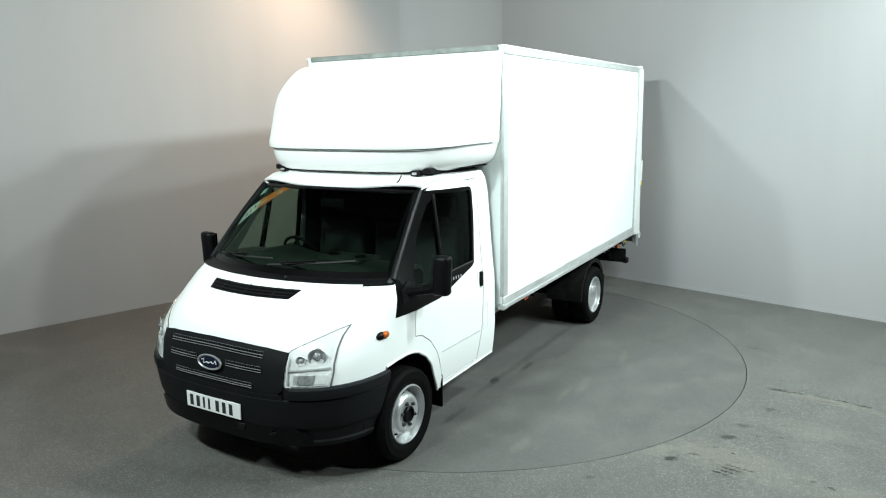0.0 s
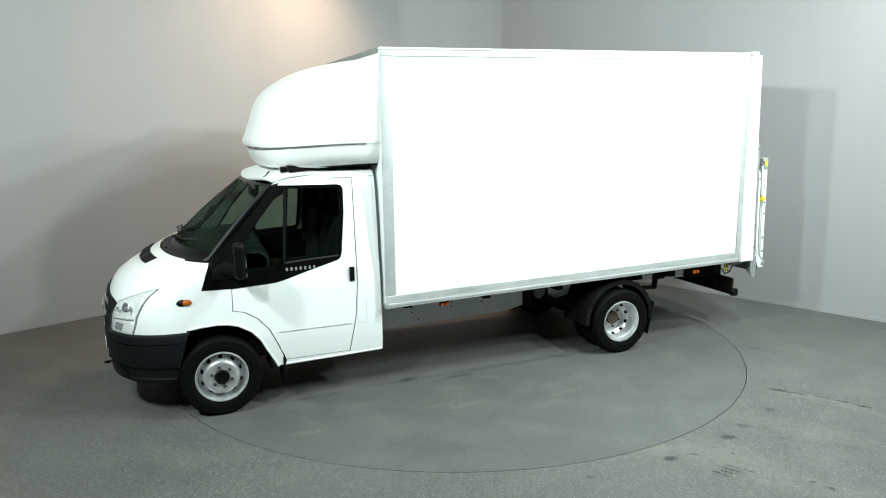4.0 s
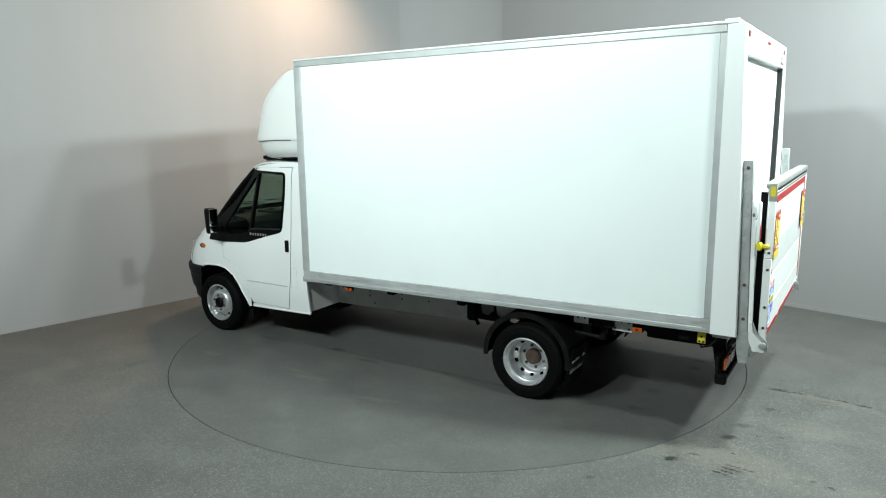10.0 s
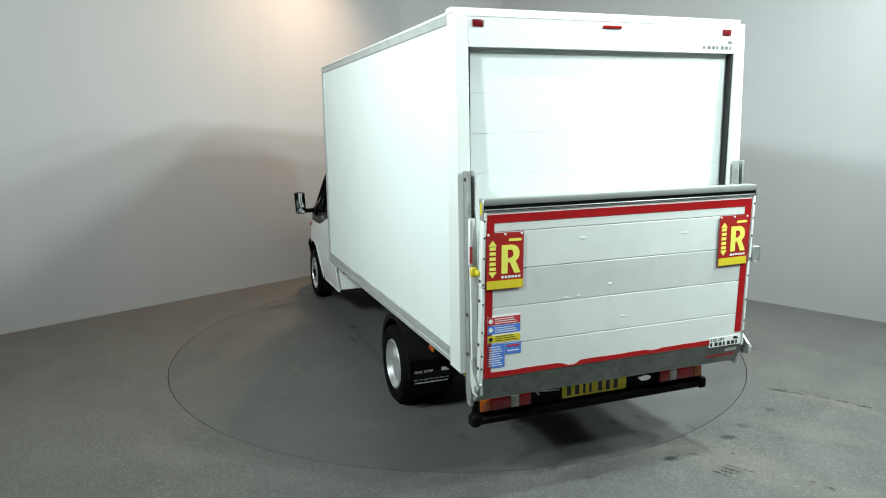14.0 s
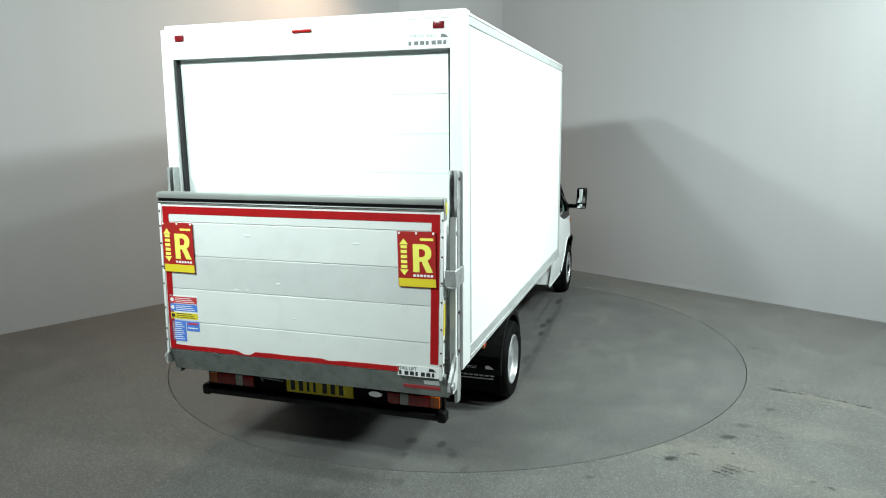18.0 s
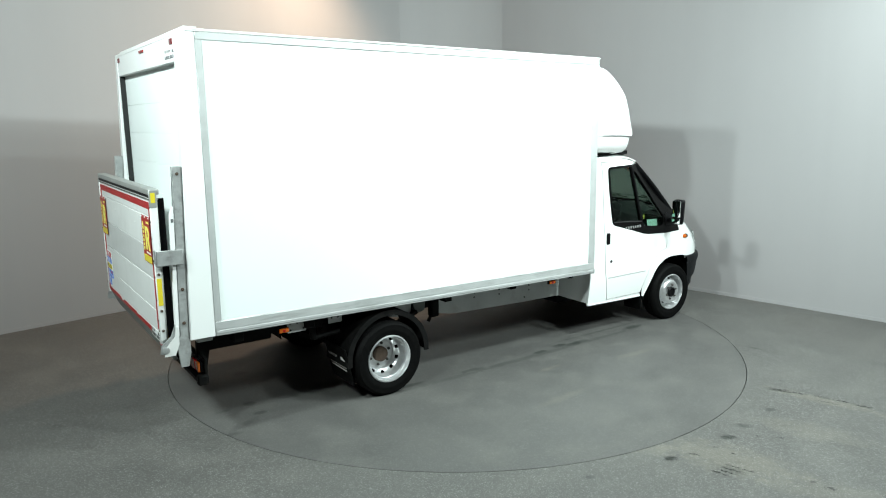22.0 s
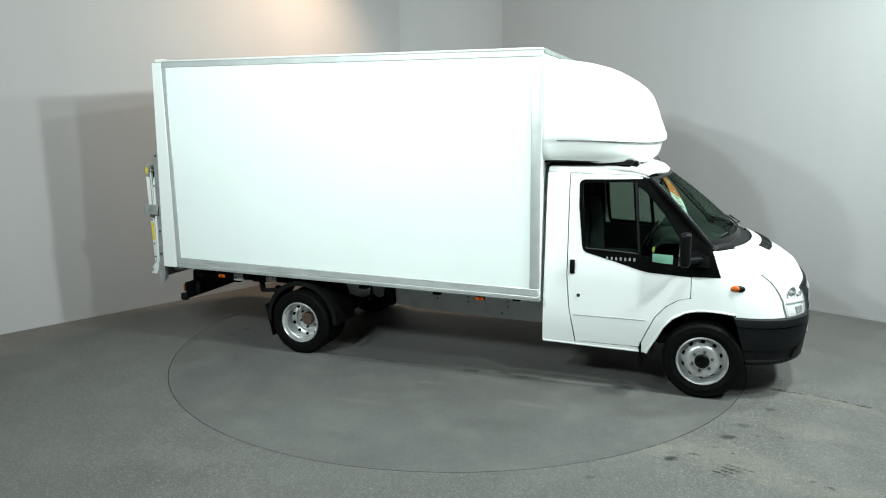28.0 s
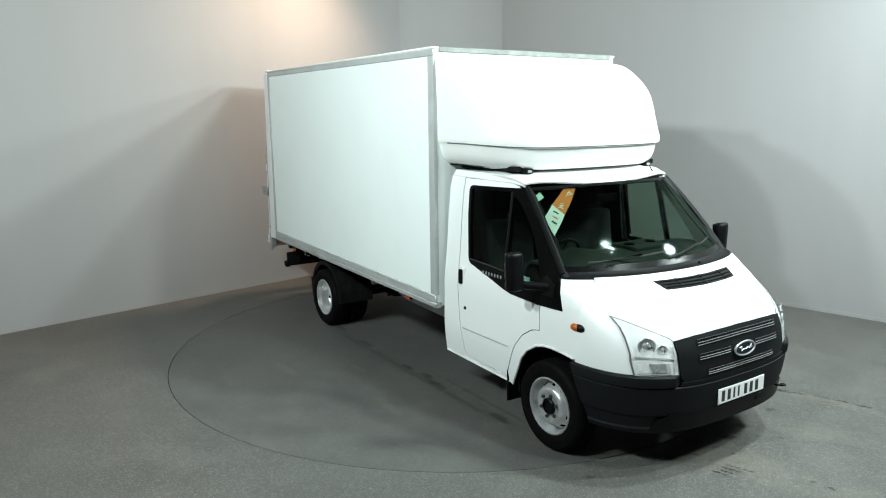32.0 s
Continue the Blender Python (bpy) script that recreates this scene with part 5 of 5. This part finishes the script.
part("cable_loop", tube([(-1.40, 0.93, 0.72), (-1.43, 0.945, 0.66), (-1.49, 0.95, 0.68), (-1.54, 0.94, 0.74)], 0.008, 6), BLACK, van)

# ---- rear end: underrun bar, lamps, number plate ----
bar = part("underrun_bar", joined(cuboid(-1.615, -1.55, -0.905, 0.965, 0.405, 0.45, 0.008), cuboid(-1.622, -1.54, 0.91, 0.975, 0.395, 0.475, 0.012), cuboid(-1.622, -1.54, -0.92, -0.855, 0.395, 0.475, 0.012)), CHASSIS, van, "black rear underrun bar with lamps")
part("lamp_board", cuboid(-1.565, -1.54, -0.90, 0.95, 0.44, 0.60, 0.006), CHASSIS, bar)
for s, mid in ((1, 0.725), (-1, -0.690)):
    unit = part("tail_lamp", cuboid(-1.592, -1.563, mid - 0.19, mid + 0.19, 0.488, 0.575, 0.008), BLACK, van, "tail lamp with red, clear and amber lenses")
    edge = s * 0.186
    for a, b, mat, nm in ((1.0, 0.64, AMBER, "amber_lens"), (0.63, -0.18, RED_LENS, "red_lens"), (-0.19, -0.52, CLEAR_LENS, "clear_lens"), (-0.53, -1.0, RED_LENS, "red_lens")):
        part(nm, cuboid(-1.608, -1.590, mid + edge * b, mid + edge * a, 0.492, 0.570, 0.006, 2), mat, unit)
rp = part("number_plate", cuboid(-1.580, -1.568, -0.236, 0.286, 0.478, 0.590, 0.003), PLATE_YELLOW, van, "yellow rear number plate with dark bars")
plate_bars(rp, -1.5812, 0.25, -1, 0.495, 0.572, 0.0012)
part("rear_badge", moved(lathe([(0.001, 0.008), (0.05, 0.008), (0.056, 0.0)], 0, 0, 1, 24), pose(-1.566, -0.40, 0.53, 0, 0, 90) @ Matrix.Diagonal((1, 1, 0.4, 1))), CHROME, van, "small oval chrome badge")
part("release_lever", joined(tube([(-1.575, 0.50, 0.575), (-1.59, 0.47, 0.54)], 0.008, 6), tube([(-1.58, 0.48, 0.56), (-1.58, 0.31, 0.552)], 0.005, 6)), GALV, van)

# header lamps and printing
for s in (1, -1):
    y0 = 0.897 if s > 0 else -0.941
    part("marker_lamp", cuboid(RF - 0.007, RF + 0.002, y0, y0 + 0.071, 2.921, 2.963, 0.008, 2), DARK_RED_LENS, body, "dark red marker lamp")
part("brake_lamp", cuboid(RF - 0.010, RF + 0.002, -0.062, 0.074, 2.937, 2.957, 0.008, 3), RED_LENS, body, "red high-level brake lamp")


def rear_text(text, size, x, y, z):
    return lettering(text, size, Matrix(((0, 0, -1, x), (-1, 0, 0, y), (0, 1, 0, z), (0, 0, 0, 1))))


part("header_text", rear_text("LUTON VAN", 0.029, RF - 0.001, -0.715, 2.872), SILVER_INK, body)
for i in range(7):
    part("header_bar", cuboid(RF - 0.002, RF + 0.002, -0.713 - i * 0.037 - (0.026 if i % 3 else 0.018), -0.713 - i * 0.037, 2.829, 2.852, 0), GREY_INK, body)
part("header_mark", extruded([(0, 0), (0.05, 0), (0.03, 0.018), (0.005, 0.022)], lambda u, v, w: (RF - 0.001 - w, -0.918 - u, 2.868 + v), 0.001), GREY_INK, body)

# ---- tail lift ----

for s in (1, -1):
    y0, y1 = s * 0.990, s * 1.046
    lean = lambda x, y, z: (x + 0.030 * (z - 0.82), y, z)
    post = part("lift_post", joined(cuboid(-1.760, -1.696, y1 - s * 0.007, y1, 0.66, 2.08, 0.002, fn=lean), cuboid(-1.703, -1.696, y0, y1, 0.66, 2.08, 0.002, fn=lean), cuboid(-1.760, -1.753, s * 1.025, y1, 0.66, 2.08, 0.002, fn=lean),
                                    cuboid(-1.760, -1.703, y0, y0 + s * 0.006, 0.66, 2.08, 0.002, fn=lean)), GALV, van, "galvanised steel lift post")
    part("post_foot", sheet([(-1.69, 0.82), (-1.69, 0.72), (-1.71, 0.62), (-1.765, 0.62), (-1.785, 0.80), (-1.77, 0.86)], [], lambda x, z: (x, s * 1.049, z), 0.02), GALV, post)
    part("slide_rail", extruded([(-1.788, 0.80), (-1.762, 0.80), (-1.762, 1.80), (-1.770, 1.80), (-1.788, 1.74)], lambda u, v, w: (u + 0.030 * (v - 0.82), s * (1.005 + w), v), 0.038), LABEL_WHITE, post, "pale lift arm")
    part("arm_label", cuboid(-1.783, -1.766, s * 1.043, s * 1.0445, 1.69, 1.715, 0, fn=lambda x, y, z: (x + 0.03 * (z - 0.82), y, z)), GREY_INK, post)
    part("channel_liner", cuboid(-1.822, -1.775, s * 0.955, s * 0.967, 0.80, 1.86, 0.002), BLACK, post)
    part("hinge_gusset", extruded([(-1.875, 0.72), (-1.80, 0.72), (-1.768, 0.80), (-1.768, 0.93), (-1.785, 0.93), (-1.795, 0.86), (-1.875, 0.77)], lambda u, v, w: (u, s * (1.043 + w), v), 0.008), PLATE_ALU, post, "pale hinge gusset")
    for z in (2.03, 1.20, 0.95):
        part("post_bolt", lathe([(0.012, 0.0), (0.012, 0.006), (0.001, 0.008)], -1.728 + 0.03 * (z - 0.82), z, s, 10, None, s * 1.046), HUB, post)
    part("hinge_arm", joined(sheet([(-1.73, 0.90), (-1.76, 0.78), (-1.83, 0.72), (-1.90, 0.74), (-1.89, 0.80), (-1.82, 0.86), (-1.77, 0.98)], [], lambda x, z: (x, s * 1.040, z), 0.018)), GALV, van, "galvanised hinge arm")
    part("hinge_pin", lathe([(0.026, 0.0), (0.026, 0.012), (0.014, 0.016), (0.001, 0.016)], -1.865, 0.768, s, 14, None, s * 1.045), GALV, van)

def hang(x, y, z):
    """The platform hangs a little askew."""
    return (x, y + 0.026 * max(0, 1.84 - z), z)


platform = part("lift_platform", cuboid(-1.868, -1.825, -0.995, 0.995, 0.828, 1.90, 0.004, fn=hang), PLATE_ALU, van, "scratched aluminium lift platform with red border tape")
levels = [0.829, 1.035, 1.269, 1.50, 1.729, 1.862]
for i, (z0, z1) in enumerate(zip(levels, levels[1:])):
    # the third plank up takes the darkened copy, in place of its oblique shading
    part("plank", cuboid(-1.874, -1.862, -0.990, 0.990, z0 + 0.0015, z1 - 0.0015, 0.003, fn=hang), SHADED_ALU if i == 2 else PLATE_ALU, platform)
part("top_edge", joined(cuboid(-1.885, -1.81, -1.005, 1.010, 1.888, 1.930, 0.010, 2), cuboid(-1.882, -1.82, -1.002, 1.007, 1.850, 1.868, 0.004)), EDGE_ALU, platform, "grey aluminium top edge")
part("edge_groove", cuboid(-1.880, -1.83, -1.000, 1.004, 1.868, 1.888, 0.002), BLACK, platform)
part("edge_groove", cuboid(-1.8835, -1.83, -1.001, 1.005, 1.857, 1.861, 0.001), BLACK, platform)
for s in (1, -1):
    rail = part("side_edge", cuboid(-1.882, -1.834, s * 0.990, s * 1.012, 1.40, 1.852, 0.004, fn=hang), LABEL_WHITE, platform, "pale side edge with rivets")
    part("lower_side_edge", cuboid(-1.881, -1.836, s * 0.990, s * 1.011, 0.80, 1.398, 0.004, fn=hang), PLATE_ALU, platform, "worn aluminium side edge")
    part("edge_plate", cuboid(-1.884, -1.832, s * 1.008, s * 1.015, 1.80, 1.925, 0.003), EDGE_ALU, platform)
    for z in (1.44, 1.32, 1.05, 0.90):
        part("edge_bolt", lathe([(0.010, 0.0), (0.010, 0.005), (0.001, 0.006)], -1.858, z, s, 8, None, hang(0, s * 1.012, z)[1]), HUB, platform)
    for z in (0.90, 0.98, 1.13, 1.30, 1.42, 1.58, 1.70, 1.80):
        part("rivet", moved(lathe([(0.007, 0.0), (0.006, 0.004), (0.001, 0.005)], 0, 0, 1, 8), pose(-1.882, hang(0, s * 1.001, z)[1], z, 0, 0, 90)), HUB, platform)
for s in (1, -1):
    part("end_decal", cuboid(-1.873, -1.843, s * 1.0135, s * 1.0165, 1.835, 1.905, 0), YELLOW, platform)
part("side_decal", cuboid(-1.874, -1.842, -1.0135, -1.010, 1.09, 1.29, 0, fn=hang), YELLOW, platform)

X = -1.8765


def sticker(name, y0, y1, z0, z1, mat, x=X, label="", owner=None):
    return part(name, cuboid(x, x + 0.004, min(y0, y1), max(y0, y1), z0, z1, 0, fn=hang if "tape" in name else None), mat, owner or platform, label)


sticker("tape_top", 0.982, -0.982, 1.784, 1.834, RED_TAPE, label="red reflective tape")
sticker("tape_side", 0.982, 0.936, 0.868, 1.784, RED_TAPE)
sticker("tape_side", -0.982, -0.930, 0.902, 1.784, RED_TAPE)
random.seed(4)
torn = [(1.006, 0.834), (-0.70, 0.834), (-0.70, 0.868)]
yy = -0.66
while yy < 0.95:
    dip = 0.026 if 0.37 < yy < 0.43 else (0.009 if -0.30 < yy < -0.18 or 0.33 < yy < 0.50 else 0.0)
    torn.append((yy, 0.868 - dip * 0.9 - random.uniform(0, 0.003)))
    yy += 0.045
torn.append((1.006, 0.869))
part("tape_bottom", extruded(torn, lambda u, v, w: (X + 0.003 - w, u, v), 0.003), RED_TAPE, platform, "torn red reflective tape")

# warning boards: red with arrows, a block emblem and a yellow foot
for y0, tilt in ((0.995, -0.4), (-0.714, 0.5)):
    m = pose(-1.884, y0, 1.386, 0, 0, 0) @ Matrix(((0, 0, -1, 0), (-1, 0, 0, 0), (0, 1, 0, 0), (0, 0, 0, 1))) @ pose(0, 0, 0, 0, 0, tilt)
    bd = lambda pts, d: moved(extruded(pts, lambda u, v, w: (u, v, w), d), m)
    rect = lambda u0, v0, u1, v1, d=0.0022: bd([(u0, v0), (u1, v0), (u1, v1), (u0, v1)], d)
    board = part("warning_board", rect(0, 0, 0.243, 0.342, 0.0012), SIGN_RED, van, "red and yellow warning board")
    part("board_foot", rect(0.004, 0.003, 0.240, 0.054), YELLOW, board)
    part("arrow_up", bd([(0.012, 0.262), (0.068, 0.262), (0.040, 0.298)], 0.0022), PALE_YELLOW, board)
    part("arrow_down", bd([(0.012, 0.108), (0.040, 0.072), (0.068, 0.108)], 0.0022), PALE_YELLOW, board)
    for v in (0.116, 0.146, 0.177, 0.208, 0.238):
        part("arrow_block", rect(0.020, v, 0.060, v + 0.020), PALE_YELLOW, board)
    cut = [(0.098, 0.094), (0.138, 0.094), (0.138, 0.160), (0.152, 0.160), (0.182, 0.094), (0.224, 0.094), (0.190, 0.168), (0.206, 0.180), (0.215, 0.200), (0.215, 0.226), (0.206, 0.248), (0.190, 0.260), (0.168, 0.266), (0.098, 0.266)]
    em = sheet(cut, [[(0.138, 0.188), (0.160, 0.188), (0.174, 0.198), (0.176, 0.212), (0.174, 0.226), (0.160, 0.236), (0.138, 0.236)]], lambda u, v: (u, v, 0.0012), 0.0016, 0.3)
    part("board_emblem", moved(em, m), PALE_YELLOW, board)
    part("board_pill", rect(0.145, 0.288, 0.228, 0.303), PALE_YELLOW, board)
    for i in range(6):
        part("board_bar", rect(0.098 + i * 0.022, 0.066, 0.114 + i * 0.022, 0.080), LABEL_WHITE, board)
    for u in (0.012, 0.122, 0.230):
        part("board_rivet", moved(lathe([(0.008, 0.0), (0.006, 0.003), (0.001, 0.004)], 0, 0, 1, 10), m @ pose(u, 0.331, 0.001, 90, 0, 0)), LABEL_WHITE, board)

# instruction labels
lab = sticker("instruction_label", 0.985, 0.760, 1.048, 1.221, LABEL_WHITE, label="red, blue and yellow instruction label", owner=van)
for z0, z1, mat in ((1.165, 1.212, LABEL_RED), (1.110, 1.160, LABEL_BLUE), (1.056, 1.098, YELLOW)):
    part("label_stripe", cuboid(X - 0.0015, X, 0.764, 0.981, z0, z1, 0), mat, lab)
    part("label_mark", moved(lathe([(0.001, 0.0015), (0.014, 0.0015), (0.014, 0)], 0, 0, 1, 14), pose(X - 0.0013, 0.962, (z0 + z1) / 2, 0, 0, 90)), LABEL_WHITE if mat is not YELLOW else INK, lab)
    for k in range(3):
        part("label_line", cuboid(X - 0.0022, X - 0.001, 0.785 + 0.012 * k, 0.935, z0 + 0.008 + k * 0.013, z0 + 0.012 + k * 0.013, 0), LABEL_WHITE if mat is not YELLOW else INK, lab)
lab = sticker("lower_label", 0.985, 0.868, 0.895, 1.042, LABEL_BLUE, label="blue instruction label with pale lines", owner=van)
for k in range(9):
    part("label_line", cuboid(X - 0.0012, X, 0.882 + 0.01 * (k % 3), 0.975, 0.908 + k * 0.0145, 0.912 + k * 0.0145, 0), LABEL_WHITE, lab)
lab2 = sticker("small_label", 0.862, 0.758, 0.972, 1.040, LABEL_BLUE, owner=van)
part("label_line", cuboid(X - 0.0012, X, 0.77, 0.85, 1.018, 1.03, 0), LABEL_RED, lab2)
part("label_line", cuboid(X - 0.0012, X, 0.77, 0.85, 0.99, 0.996, 0), LABEL_WHITE, lab2)
logo = sticker("maker_label", -0.69, -0.965, 0.812, 0.880, LABEL_WHITE, label="white label with black printing", owner=van)
part("label_text", rear_text("TAIL LIFT", 0.029, X - 0.0006, -0.70, 0.852), INK, logo)
for i in range(7):
    part("label_bar", cuboid(X - 0.0012, X, -0.70 - i * 0.036 - (0.026 if i % 3 else 0.016), -0.70 - i * 0.036, 0.818, 0.844, 0), INK, logo)
part("label_mark", extruded([(0, 0), (0.05, 0), (0.03, 0.018), (0.005, 0.022)], lambda u, v, w: (X - w, -0.895 - u, 0.852 + v), 0.001), INK, logo)

# scratches and dents on the platform
for y, z, a, b in ((0.335, 1.655, 0.030, 0.012), (-0.43, 1.635, 0.032, 0.009), (0.13, 1.345, 0.02, 0.008), (0.45, 1.285, 0.026, 0.010), (0.36, 1.29, 0.015, 0.008), (-0.62, 1.27, 0.012, 0.006), (0.02, 1.12, 0.02, 0.007)):
    part("dent", moved(lathe([(0.001, 0.0030), (0.6, 0.0022), (1.0, 0.0)], 0, 0, 1, 14), Matrix.Translation((-1.8738, y, z)) @ pose(0, 0, 0, 0, 0, 90) @ Matrix.Diagonal((a, 0.8, b, 1))), PLATE_ALU, platform)

# sloping lower lip of the platform
lip = part("lower_lip", sheet([(-1.0, 0.664), (1.035, 0.664), (1.012, 0.826), (-1.0, 0.826)], [], lambda y, z: (-1.872 + 0.06 * (0.826 - z) / 0.136, y, z), 0.03), SLAB_GREY, van, "worn grey steel lower lip")
part("lip_label", sheet([(-0.955, 0.755), (-0.855, 0.755), (-0.855, 0.785), (-0.955, 0.785)], [], lambda y, z: (-1.874 + 0.06 * (0.826 - z) / 0.136, y, z), 0.0015), LABEL_WHITE, lip)
part("lip_label", sheet([(-0.955, 0.715), (-0.71, 0.715), (-0.71, 0.74), (-0.955, 0.74)], [], lambda y, z: (-1.874 + 0.06 * (0.826 - z) / 0.136, y, z), 0.0015), LABEL_RED, lip)
# catches
part("catch", joined(cuboid(-1.86, -1.765, 1.018, 1.040, 1.470, 1.500, 0.006), cuboid(-1.815, -1.785, 1.015, 1.060, 1.455, 1.515, 0.008)), YELLOW, van, "yellow platform catch")
part("catch", joined(cuboid(-1.885, -1.70, -1.078, -1.066, 1.39, 1.50, 0.004), cuboid(-1.885, -1.80, -1.078, -1.02, 1.39, 1.40, 0.003), cuboid(-1.885, -1.873, -1.078, -1.01, 1.40, 1.50, 0.003)), GALV, van, "galvanised platform latch")
part("cable_cover", cuboid(-1.80, -1.775, 1.045, 1.066, 1.52, 1.80, 0.006), LABEL_WHITE, van)
part("cable_label", cuboid(-1.803, -1.799, 1.047, 1.064, 1.54, 1.64, 0), LABEL_RED, van)
# door handle and strap of the roller door stay behind the platform; marks on the rear posts
for z in (1.80, 1.86):
    part("post_mark", cuboid(RF + 0.04, RF + 0.06, -BY - 0.0052, -BY - 0.003, z, z + 0.008, 0), GREY_INK, body)
part("post_bolt", lathe([(0.010, 0.0), (0.010, 0.004), (0.001, 0.005)], RF + 0.06, 0.90, -1, 10, None, -BY - 0.004), INK, body)


def motions():
    """The turntable carries the van round; both turn about the table's centre."""
    turns = [(0, 240.21), (0.5, 235.6), (1, 230.93), (1.5, 226.28), (2, 221.63), (2.5, 217.03), (3, 212.42), (3.5, 207.86), (4.5, 198.66), (5.5, 189.48), (6, 184.95), (6.5, 180.49), (7, 176.05), (7.5, 171.58), (8, 167.06),
             (8.5, 162.54), (9, 157.97), (9.5, 153.33), (10, 148.65), (10.5, 144.02), (11, 139.4), (11.5, 134.8), (12, 130.14), (12.5, 125.5), (13, 120.79), (13.5, 116.12), (14.5, 106.6), (15.5, 97.05), (16, 92.3), (16.5, 87.6),
             (17, 82.83), (17.5, 78.1), (18, 73.3), (18.5, 68.57), (19, 63.76), (19.5, 59.02), (20, 54.26), (20.5, 49.6), (21, 44.93), (21.5, 40.25), (22, 35.7), (22.5, 31.4), (23, 27.23), (23.5, 23.0), (24, 18.65),
             (24.5, 14.18), (25, 9.52), (25.5, 4.75), (26.5, -5.0), (27.5, -14.65), (28, -19.25), (28.5, -23.8), (29, -28.33), (29.5, -32.9), (30, -37.47), (30.5, -42.06), (31, -46.7), (31.5, -51.36), (32, -56.1)]
    axis = pose(-1.391, 0.088, 0.025)
    walk(van, [(t, pose(0, 0, 0, 0, 0, a) @ axis) for t, a in turns])
    walk(turntable, [(t, pose(0, 0, 0, 0, 0, a)) for t, a in turns])


motions()
